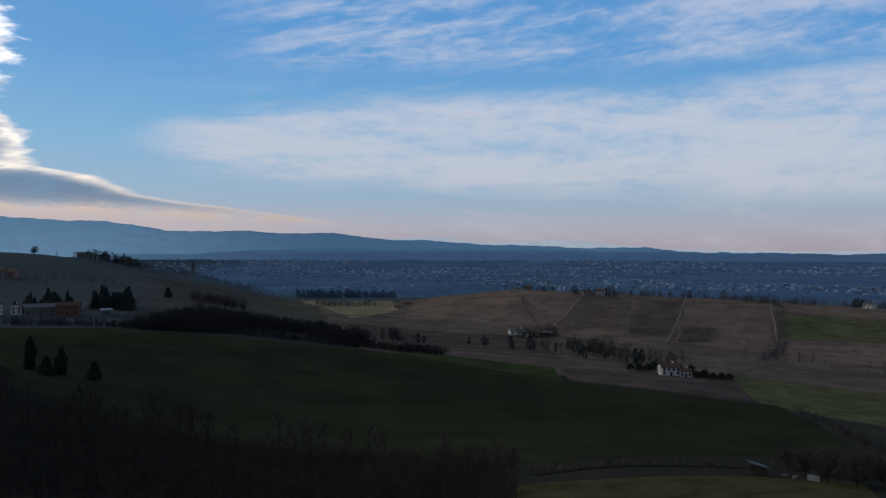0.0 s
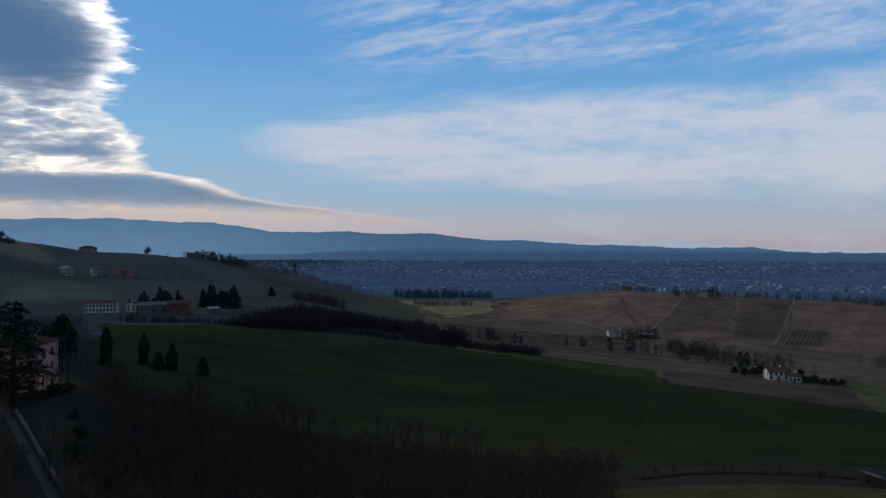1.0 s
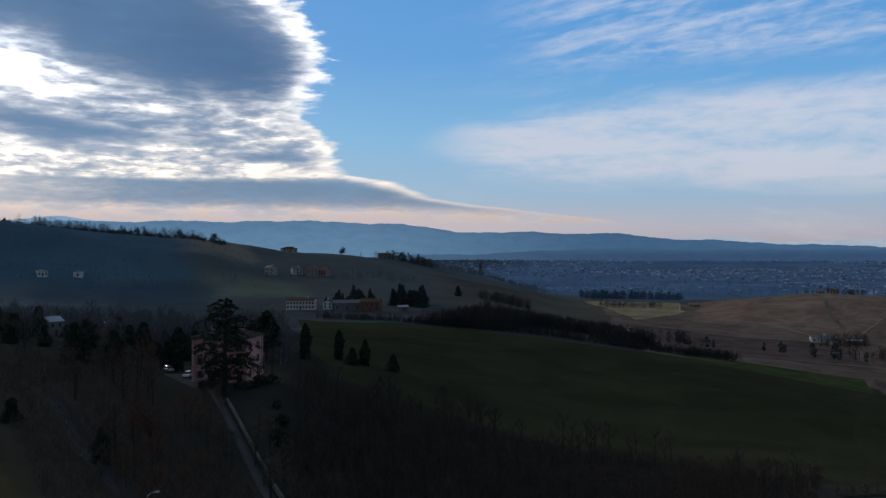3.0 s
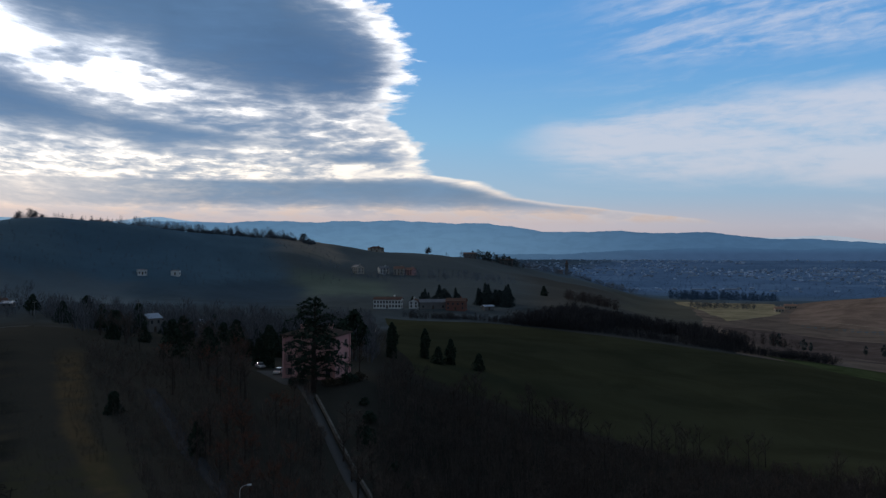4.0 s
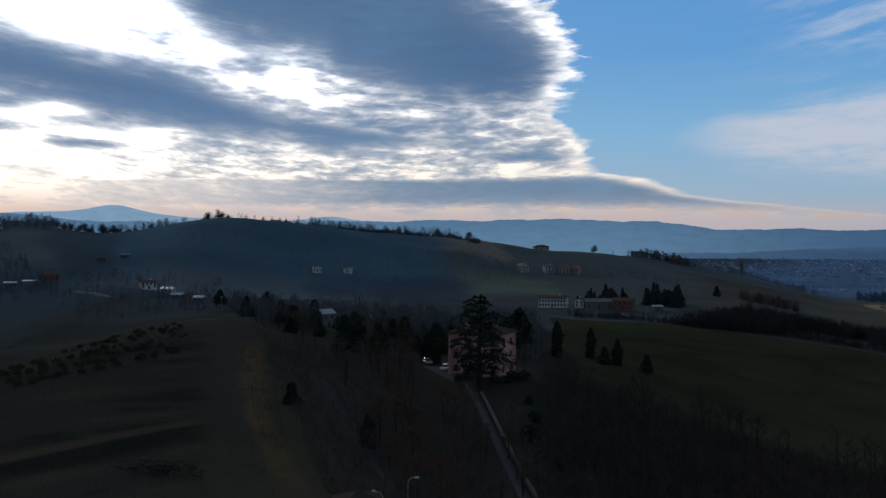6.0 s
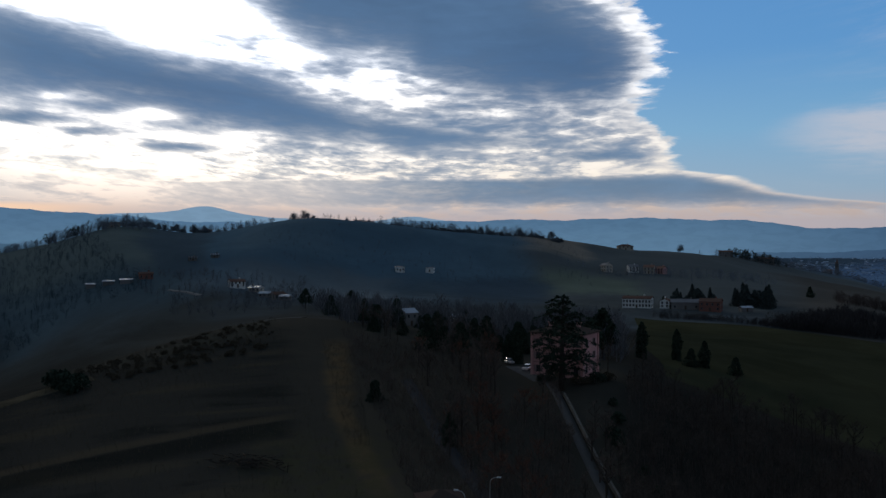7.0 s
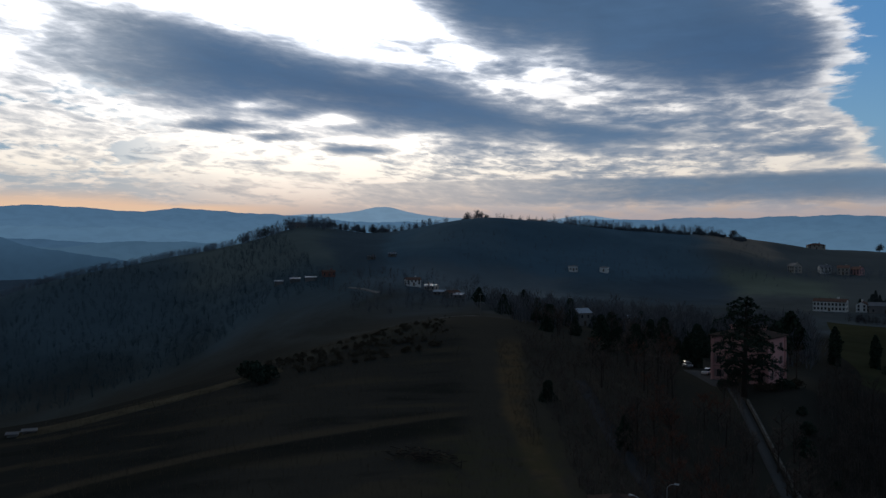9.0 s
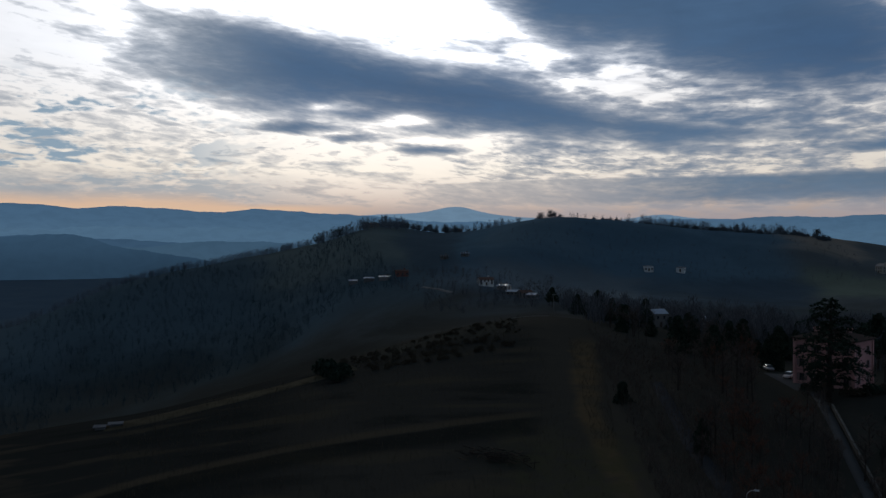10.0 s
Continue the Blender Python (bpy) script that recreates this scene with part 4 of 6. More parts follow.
for label, material, lift, corners in FIELDS:
    size = max((spot(*corners[i]) - spot(*corners[i - 1])).length for i in range(4))
    n = int(min(70, max(10, size / 6)))
    sheet("field", corners, material, label, "field", lift * 0.5, n, n, wobble=1.4)

TRACKS = (
    ("dark earth ditch along a meadow", MUD, 3.0, ((6.2, 180), (9.5, 188), (12.5, 193), (15, 195), (19.3, 199))),
    ("pale dirt track between vineyards", TRACK, 2.0, ((15.95, 860), (15.4, 730), (14.85, 650), (14.6, 630))),
    ("pale dirt track beside a ditch", TRACK, 1.8, ((21.0, 850), (21.3, 740), (21.45, 660), (21.0, 620))),
    ("dirt track across vineyards", TRACK, 2.0, ((9.0, 735), (12.2, 760), (15.4, 740))),
    ("dirt track to a farm", TRACK, 2.2, ((0.2, 760), (2.6, 735), (5.0, 690), (6.8, 660), (9.2, 655), (14.5, 640))),
    ("dirt track climbing to a farm", TRACK, 2.0, ((6.6, 668), (8.4, 760), (9.2, 840))),
    ("dirt track along the field's edge", TRACK, 2.2, ((1.2, 500), (5.0, 492), (9.0, 498), (13, 520), (18, 545))),
    ("pale lane curving by a village", CONCRETE, 4.0, ((-59.0, 590), (-58.0, 578), (-57.0, 556))),
    ("pale lane on a knoll", CONCRETE, 3.0, ((-53.4, 352), (-51.8, 362), (-50.4, 350))),
    ("narrow asphalt lane beside a low wall", LANE, 2.1, ((-34.2, 216), (-33.5, 201), (-32.55, 182), (-31.45, 164), (-30.4, 149), (-28.9, 130), (-27.4, 113))),
    ("asphalt road through the woods", ASPHALT, 3.2, ((-43.6, 225), (-41.95, 188), (-41.3, 175), (-39.86, 159), (-38.35, 143), (-36.5, 120), (-35, 95))),
)
for label, material, width, line in TRACKS:
    kind_ = "road" if material in (ASPHALT, LANE) else "track"
    ribbon(kind_, line, width, material, label, kind_, 0.17)

# ---- trees and bushes ----
def grow_bare(seed, height, spread=0.42, twig_material=None, limbs=6, twig=0.03):
    """A leafless tree: tapered trunk with limbs, and a crown of fine twigs."""
    rnd = random.Random(seed)
    wood, crown = Shape(), Shape()
    fork = height * rnd.uniform(0.26, 0.38)
    r = height * (0.017 + 0.1 * (twig - 0.03))
    lean = Vector((rnd.uniform(-0.04, 0.04), rnd.uniform(-0.04, 0.04), 1)).normalized()
    wood.tube((0, 0, -0.6), lean * fork, r * 1.25, r * 0.85, 6)
    top = lean * height * 0.72
    wood.tube(lean * fork, top, r * 0.8, r * 0.25, 5)
    starts = [(lean * (fork + (height * 0.42) * k / limbs), 6.28 * (k * 0.382) + rnd.uniform(-0.4, 0.4), 1.0 - 0.5 * k / limbs) for k in range(limbs)]
    starts.append((top, 0.0, 0.5))
    for base, turn, scale in starts:
        rise = rnd.uniform(0.55, 1.3)
        d = Vector((math.cos(turn), math.sin(turn), rise)).normalized()
        length = height * spread * scale * rnd.uniform(0.8, 1.15)
        mid = base + d * length * 0.55
        tip = mid + (d + Vector((rnd.uniform(-0.3, 0.3), rnd.uniform(-0.3, 0.3), 0.45))).normalized() * length * 0.5
        wood.tube(base, mid, r * 0.42 * scale + 0.02, r * 0.26 * scale + 0.015, 4)
        wood.tube(mid, tip, r * 0.26 * scale + 0.015, 0.012, 3)
        for k in range(9):
            f = rnd.uniform(0.3, 1.0)
            p = base.lerp(mid, f / 0.6) if f < 0.6 else mid.lerp(tip, (f - 0.6) / 0.4)
            q = p + (d * 0.5 + Vector((rnd.gauss(0, 0.6), rnd.gauss(0, 0.6), rnd.uniform(0.0, 0.9)))).normalized() * length * rnd.uniform(0.25, 0.45)
            crown.blade(p, q, twig * 1.2, rnd)
            for j in range(7):
                a = p.lerp(q, rnd.uniform(0.25, 1.0))
                b = a + ((q - p) * 0.4 + Vector((rnd.gauss(0, 0.5), rnd.gauss(0, 0.5), rnd.gauss(0.3, 0.5)))) * rnd.uniform(0.4, 0.9)
                crown.blade(a, b, twig, rnd)
    return wood.mesh("trunk", BARK), crown.mesh("crown", twig_material or TWIGS)


def fork_round(seed, height, width, twig=0.06):
    """A broad bare tree: limbs that fork again and again into a round crown of fine twigs."""
    rnd = random.Random(seed)
    wood, crown = Shape(), Shape()
    fork = Vector((0.1, 0, height * 0.12))
    wood.tube((0, 0, -0.6), fork, height * 0.034, height * 0.026, 6)

    def branch(p, d, length, depth):
        q = p + d * length
        if depth < 2:
            wood.tube(p, q, height * (0.014, 0.008)[depth], height * (0.009, 0.005)[depth], 4)
        else:
            crown.blade(p, q, twig * (1.3 if depth == 2 else 1.0), rnd)
        if depth == 4:
            return
        for k in range((4, 5, 4, 4)[depth]):
            bend = Vector((rnd.gauss(0, 0.55), rnd.gauss(0, 0.55), rnd.gauss(0.12, 0.4)))
            branch(p.lerp(q, rnd.uniform(0.2, 1.0)), (d + bend).normalized(), length * rnd.uniform(0.5, 0.72), depth + 1)

    for k in range(13):
        t = 2.4 * k + rnd.uniform(-0.3, 0.3)
        out = (k + 0.4) / 13 * 1.4
        d = Vector((math.cos(t) * out, math.sin(t) * out, 1.2 - 0.68 * out)).normalized()
        branch(fork, d, height * rnd.uniform(0.36, 0.42) * (1.0 - 0.2 * out) * (0.7 + 0.3 * width / height), 0)
    return wood, crown


def grow_round(seed, height, width, twig=0.1, twigs=None):
    wood, crown = fork_round(seed, height, width, twig)
    return wood.mesh("trunk", BARK), crown.mesh("crown", twigs or TWIGS)


def round_trees(name, label, places, seed):
    """A row of far bare trees with round crowns as one mass; places give (x, y, height)."""
    rnd_, shape = random.Random(seed), Shape()
    kinds = [[s.v for s in fork_round(seed + k, 10, 10, 0.055)] + [s.f for s in fork_round(seed + k, 10, 10, 0.055)] for k in range(4)]
    for x, y, h in places:
        z, t, k = ground_at(x, y), rnd_.uniform(0, 6.28), rnd_.choice(kinds)
        c, s, f = math.cos(t) * h / 10, math.sin(t) * h / 10, h / 10
        for v, faces in ((k[0], k[2]), (k[1], k[3])):
            shape.face_set([(x + c * p[0] - s * p[1], y + s * p[0] + c * p[1], z - 0.9 + f * p[2]) for p in v], faces)
    return tagged(new(name, shape.mesh(name, SKYWOOD)), label, "trees", kind="stuff")


def grow_conifer(seed, height, width, leaves=620, low=0.06, size=0.4, curve=0.8, ragged=0.25, needles=None):
    """An upright evergreen: a trunk and a crown of many small sprays, wide below and pointed above."""
    rnd = random.Random(seed)
    wood, crown = Shape(), Shape()
    wood.tube((0, 0, -0.6), (0, 0, height * 0.9), height * 0.02, height * 0.004, 6)
    for k in range(leaves):
        f = rnd.random() ** 1.25
        z = height * (low + (1 - low) * f)
        t = rnd.uniform(0, 6.283)
        bulge = 1 + ragged * (math.sin(7 * f + seed) * 0.6 + math.sin(3 * t + 5 * f + seed) * 0.7) * rnd.uniform(0.4, 1)
        reach = width / 2 * (1 - f) ** curve * bulge
        rad = reach * math.sqrt(rnd.uniform(0.12, 1.0))
        crown.leaf((rad * math.cos(t), rad * math.sin(t), z - rad * 0.15), size, rnd, 0.1)
    return wood.mesh("trunk", BARK), crown.mesh("crown", needles or NEEDLES)


def grow_cedar(seed, height, width):
    """A great cedar: uneven boughs that arch out and droop, with gaps between them."""
    rnd = random.Random(seed)
    wood, crown = Shape(), Shape()
    wood.tube((0, 0, -0.6), (0.2, 0, height * 0.55), height * 0.030, height * 0.018, 8)
    wood.tube((0.2, 0, height * 0.55), (0.5, 0.1, height * 0.95), height * 0.018, height * 0.005, 6)
    for k in range(74):
        f = (k + rnd.random()) / 74
        z = height * (0.17 + 0.80 * f)
        t = 2.4 * k + rnd.uniform(-0.6, 0.6)
        shape_ = (0.62 + 0.38 * math.sin(3.1416 * min(1, f * 1.5 + 0.1))) if f < 0.45 else (1 - f) ** 0.62 * 1.32
        length = width / 2 * shape_ * rnd.choice((0.45, 0.7, 0.85, 1.0, 1.2)) + 0.5
        out = Vector((math.cos(t), math.sin(t), 0))
        mid = Vector((0.2, 0, z)) + out * length * 0.55 + Vector((0, 0, length * rnd.uniform(0.02, 0.22)))
        tip = mid + out * length * 0.5 + Vector((0, 0, -length * rnd.uniform(0.05, 0.30)))
        wood.tube((0.2, 0, z - 0.3), mid, 0.12 * (1 - f) + 0.05, 0.05, 4)
        wood.tube(mid, tip, 0.05, 0.02, 3)
        across = Vector((-out.y, out.x, 0))
        for n in range(int(22 + 68 * length / (width / 2))):
            a = rnd.uniform(0.2, 1.05)
            p = Vector((0.2, 0, z - 0.3)).lerp(mid, a / 0.55) if a < 0.55 else mid.lerp(tip, (a - 0.55) / 0.45)
            side = (1.1 - 0.6 * a) * length * 0.26 * rnd.gauss(0, 0.6)
            crown.leaf(p + across * side + Vector((0, 0, rnd.uniform(-0.9, 0.25) * (0.4 + abs(side) * 0.3))), rnd.uniform(0.24, 0.48), rnd, 0.5)
    return wood.mesh("trunk", BARK, True), crown.mesh("crown", NEEDLES)


def grow_bush(seed, height, width, material, leaves=260, size=0.28):
    rnd = random.Random(seed)
    wood, crown = Shape(), Shape()
    for k in range(5):
        t = 6.283 * k / 5 + rnd.uniform(-0.3, 0.3)
        wood.tube((0, 0, -0.3), (width * 0.25 * math.cos(t), width * 0.25 * math.sin(t), height * 0.6), 0.06, 0.02, 4)
    for k in range(leaves):
        t, u = rnd.uniform(0, 6.283), rnd.uniform(-0.35, 1)
        q = (1 - max(u, 0) ** 2) ** 0.5 * rnd.uniform(0.55, 1.0) * (1 + 0.25 * math.sin(3 * t + seed))
        crown.leaf((q * width / 2 * math.cos(t), q * width / 2 * math.sin(t), height * (0.35 + 0.6 * u * rnd.uniform(0.8, 1.1))), size, rnd)
    return wood.mesh("stem", BARK), crown.mesh("crown", material)


def plant_kind(name, label, category, pair, group=""):
    """A plant to be copied: its first stands where it is first planted."""
    return {"name": name, "label": label, "category": category, "pair": pair, "group": group, "first": None}


def plant(kind, at, size=1.0, turn=0.0, label=""):
    m = pose(at[0], at[1], at[2] - 0.05, 0, 0, turn) @ Matrix.Scale(size, 4)
    ob = tagged(new(kind["name"]), label or kind["label"], kind["category"], kind["group"])
    ob.empty_display_size = 0.5
    ob.matrix_basis = m
    for piece, mesh in zip(("trunk" if kind["category"] == "tree" else "stem", "crown"), kind["pair"]):
        part(piece, mesh, None, ob)
    return ob


BARE = [plant_kind("bare_tree", "leafless tree with dark trunk and fine brown twigs", "tree", grow_bare(s, h, sp), "bare trees in the wood")
        for s, h, sp in ((11, 11, 0.42), (12, 12.5, 0.40), (13, 9.5, 0.46), (14, 13, 0.36), (15, 10.5, 0.44), (16, 8.5, 0.48))]
DARKBARE = [plant_kind("bare_tree", "leafless tree with dark trunk and blackish twigs", "tree", grow_bare(s, h, sp, TWIGS_DARK), "bare trees below the wheat")
            for s, h, sp in ((11, 11, 0.42), (12, 12.5, 0.40), (13, 9.5, 0.46), (15, 10.5, 0.44))]
RUSSETS = [plant_kind("russet_tree", "leafless tree with reddish-brown twigs and old leaves", "tree", grow_bare(s, h, 0.46, RUSSET, 8), "russet trees in the wood")
           for s, h in ((21, 9.5), (22, 8.5))]
SLIM = [plant_kind("bare_sapling", "slim leafless sapling with a bare stem", "tree", grow_bare(s, h, 0.26, None, 5), "saplings along the lane")
        for s, h in ((31, 8.5), (32, 9.5), (33, 7.5))]
CYPRESS = [plant_kind("cypress", "narrow dark green cypress tree", "tree", grow_conifer(s, h, w, 1700, 0.0, 0.34, 0.34, 0.55), "dark evergreens")
           for s, h, w in ((41, 10, 3.6), (42, 9, 4.2), (43, 7.5, 5.2))]
FIR = [plant_kind("fir", "conical dark green fir tree", "tree", grow_conifer(s, h, w, 1500, 0.02, 0.55, 0.7, 0.4), "dark evergreens")
       for s, h, w in ((51, 14, 7.5), (52, 12, 7.5), (53, 16, 7.5))]
ROUNDFIR = [plant_kind("evergreen", "broad dark evergreen with a dense crown", "tree", grow_conifer(s, h, w, 1500, 0.0, 0.6, 0.42, 0.45), "dark evergreens")
            for s, h, w in ((55, 12, 10), (56, 14, 10.5), (57, 10, 9))]
FARMFIR = [plant_kind("evergreen", "dark evergreen in the row behind a farm", "tree", grow_conifer(s, h, w, 1300, 0.0, 0.55, c, 0.6, NEEDLES_HAZED), "dark evergreens")
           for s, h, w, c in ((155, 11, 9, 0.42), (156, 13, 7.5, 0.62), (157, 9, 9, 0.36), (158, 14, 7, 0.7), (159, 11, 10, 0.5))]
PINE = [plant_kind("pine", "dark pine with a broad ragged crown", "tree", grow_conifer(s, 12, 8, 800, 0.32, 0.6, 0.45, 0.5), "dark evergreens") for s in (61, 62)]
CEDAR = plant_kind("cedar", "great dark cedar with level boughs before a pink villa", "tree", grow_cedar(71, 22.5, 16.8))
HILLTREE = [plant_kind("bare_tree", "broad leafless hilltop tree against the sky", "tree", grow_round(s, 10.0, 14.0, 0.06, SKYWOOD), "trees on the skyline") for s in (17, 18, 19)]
MEADOWTREE = [plant_kind("bare_tree", "leafless tree with a full twiggy crown by a shed", "tree", grow_round(s, 8.5, 8, 0.035), "bare trees by the shed") for s in (27, 28)]
BUSH = [plant_kind("bush", "round dark green evergreen bush", "bush", grow_bush(s, 2.4, 2.8, NEEDLES), "round bushes on the slope") for s in (81, 82)]
DRYBUSH = [plant_kind("dry_bush", "dry brown bush with leafless stems", "bush", grow_bush(s, 2.2, 3.2, SCRUB), "dry bushes on the slope") for s in (91, 92)]


def far_trees(name, label, places, material, seed, height=8.0, tall=1.0, leaves=26, bare=False):
    """Far woods as one mass: many small ragged crowns on stems."""
    rnd, shape = random.Random(seed), Shape()
    for x, y in places:
        z = ground_at(x, y)
        h = height * rnd.uniform(0.55, 1.25)
        w = h * rnd.uniform(0.28, 0.42) / tall
        shape.tube((x, y, z - 0.5), (x, y, z + h * 0.6), h * 0.025, h * 0.012, 3)
        for k in range(leaves):
            t, u = rnd.uniform(0, 6.283), rnd.random()
            q = w * math.sqrt(rnd.random()) * math.sin(3.1416 * min(0.97, 0.12 + 0.85 * u)) ** 0.6
            p = Vector((x + q * math.cos(t), y + q * math.sin(t), z + h * (0.15 + 0.85 * u)))
            if bare:
                out = Vector((math.cos(t) * 0.5, math.sin(t) * 0.5, 1.0)).normalized()
                shape.blade(p - out * h * 0.14, p + out * h * 0.14, h * 0.012, rnd)
            else:
                shape.leaf(p, h * 0.085, rnd)
    return tagged(new(name, shape.mesh(name, material)), label, "trees", kind="stuff")


def strew(rnd, corners, count):
    """Chance places inside a patch of four corners (bearing, distance)."""
    P = [Vector((c[1] * math.sin(radians(c[0])), c[1] * math.cos(radians(c[0])))) for c in corners]
    out = []
    for k in range(count):
        s, t = rnd.random(), rnd.random()
        q = P[0].lerp(P[1], s).lerp(P[3].lerp(P[2], s), t)
        out.append((q.x, q.y))
    return out


def along(rnd, line, count, wide):
    """Chance places along a line of (bearing, distance)."""
    P = [Vector((c[1] * math.sin(radians(c[0])), c[1] * math.cos(radians(c[0])))) for c in line]
    out = []
    for k in range(count):
        f = rnd.random() * (len(P) - 1)
        i = min(int(f), len(P) - 2)
        q = P[i].lerp(P[i + 1], f - i)
        out.append((q.x + rnd.gauss(0, wide), q.y + rnd.gauss(0, wide)))
    return out

# ---- buildings ----
def window_meshes(w, h, shutters, frame_material):
    frame, pane, leaf_l = Shape(), Shape(), Shape()
    t = 0.09
    frame.box(-w / 2 - t, -0.06, -t, -w / 2, 0.05, h + t).box(w / 2, -0.06, -t, w / 2 + t, 0.05, h + t)
    frame.box(-w / 2, -0.06, h, w / 2, 0.05, h + t).box(-w / 2 - 0.15, -0.12, -t, w / 2 + 0.15, 0.05, 0).box(-0.03, -0.04, 0, 0.03, 0.03, h)
    pane.box(-w / 2, -0.02, 0, w / 2, 0.03, h)
    out = [("frame", frame.mesh("frame", frame_material)), ("pane", pane.mesh("pane", GLASS))]
    if shutters:
        for side in (-1, 1):
            s = Shape()
            x = side * (w / 2 + t + w * 0.26)
            s.box(x - w * 0.25, -0.08, 0, x + w * 0.25, -0.01, h)
            for k in range(6):
                s.box(x - w * 0.21, -0.10, h * (0.06 + 0.15 * k), x + w * 0.21, -0.08, h * (0.06 + 0.15 * k) + h * 0.09)
            out.append(("shutter", s.mesh("shutter", SHUTTER)))
    return out


def set_windows(house, meshes, spots):
    """Windows on a house's walls: (x, y, z, turn) each."""
    for x, y, z, turn in spots:
        w = part("window", meshes[0][1], None, house)
        w.matrix_basis = pose(x, y, z, 0, 0, turn)
        for name, mesh in meshes[1:]:
            part(name, mesh, None, w)


def wall_spots(w, d, rows_, per_front, per_side, first=1.0, rise=3.1):
    out = []
    for k in range(rows_):
        z = first + rise * k
        for i in range(per_front):
            x = w * ((i + 0.5) / per_front - 0.5)
            out += [(x, -d / 2, z, 0), (x, d / 2, z, 180)]
        for i in range(per_side):
            y = d * ((i + 0.5) / per_side - 0.5)
            out += [(w / 2, y, z, 90), (-w / 2, y, z, -90)]
    return out


SMALL_WINDOW = window_meshes(0.95, 1.35, False, CONCRETE)
TALL_WINDOW = window_meshes(1.1, 1.7, True, PINK_DARK)


def house(label, bearing, distance, turn, w, d, h, rise, wall, roof, rows_=2, front=4, side=2, style="gable", name="house", category="house",
          windows=SMALL_WINDOW, chimneys=1, door=True, group="", lift=0.0):
    """A house whose front looks at the eye when turn is 0."""
    at = spot(bearing, distance, lift)
    ob = thing(name, label, category, at, -bearing + turn, group)
    part("wall", Shape().walls(w, d, h, rise if style == "gable" else 0), wall, ob)
    top = part("roof", Shape().gable(w, d, h + 0.02, rise) if style == "gable" else Shape().hip(w, d, h + 0.02, rise), roof, ob)
    for k in range(chimneys):
        c = Shape().box(-0.4, -0.4, 0, 0.4, 0.4, 1.5).box(-0.5, -0.5, 1.5, 0.5, 0.5, 1.7)
        stack = part("chimney", c, wall, top)
        stack.location = (w * (0.22 - 0.5 * k), d * 0.12, h + rise * 0.62)
    if rows_:
        step = min(3.1, (h - 0.6) / rows_)
        set_windows(ob, windows, [s for s in wall_spots(w, d, rows_, front, side, 0.9, step) if not (door and s[2] < 1 and s[3] == 0 and abs(s[0]) < w / front * 0.6)])
    if door:
        part("door", Shape().box(-0.6, -d / 2 - 0.06, 0, 0.6, -d / 2 + 0.05, 2.2), TIMBER, ob)
    return ob

# ---- the villa and what stands round it ----
def villa():
    at = spot(-33.0, 226, 0)
    ob = thing("villa", "three-storey pink rendered villa with brown hipped tile roof", "villa", at, 33.2 - 22)
    w, d, h = 13.8, 11.2, 10.9
    part("wall", Shape().walls(w, d, h), PINK, ob)
    roof = part("roof", Shape().hip(w, d, h + 0.25, 2.1, 0.8, 0.22), ROOF_DARK, ob)
    part("cornice", Shape().box(-w / 2 - 0.35, -d / 2 - 0.35, h - 0.1, w / 2 + 0.35, d / 2 + 0.35, h + 0.25), PINK_DARK, ob, "weathered cornice under the eaves")
    for x in (-w / 2, w / 2):
        for y in (-d / 2, d / 2):
            part("quoin", Shape().box(x - 0.32, y - 0.32, -1, x + 0.32, y + 0.32, h - 0.1), PINK, ob)
    part("string_course", Shape().box(-w / 2 - 0.06, -d / 2 - 0.06, 3.55, w / 2 + 0.06, d / 2 + 0.06, 3.75), PINK_DARK, ob)
    for x, y in ((4, 1.5), (-4.5, -1)):
        c = part("chimney", Shape().box(-0.5, -0.4, 0, 0.5, 0.4, 1.6).box(-0.62, -0.52, 1.6, 0.62, 0.52, 1.85), PINK, roof)
        c.location = (x * 0.8, y, h + 0.9)
    set_windows(ob, TALL_WINDOW, [s for s in wall_spots(w, d, 3, 4, 2, 1.1, 3.4) if not (s[2] < 2 and s[3] == 0 and abs(s[0]) < 1)])
    part("door", Shape().box(-0.75, -d / 2 - 0.08, 0, 0.75, -d / 2 + 0.05, 2.6), TIMBER, ob)
    return ob


villa()


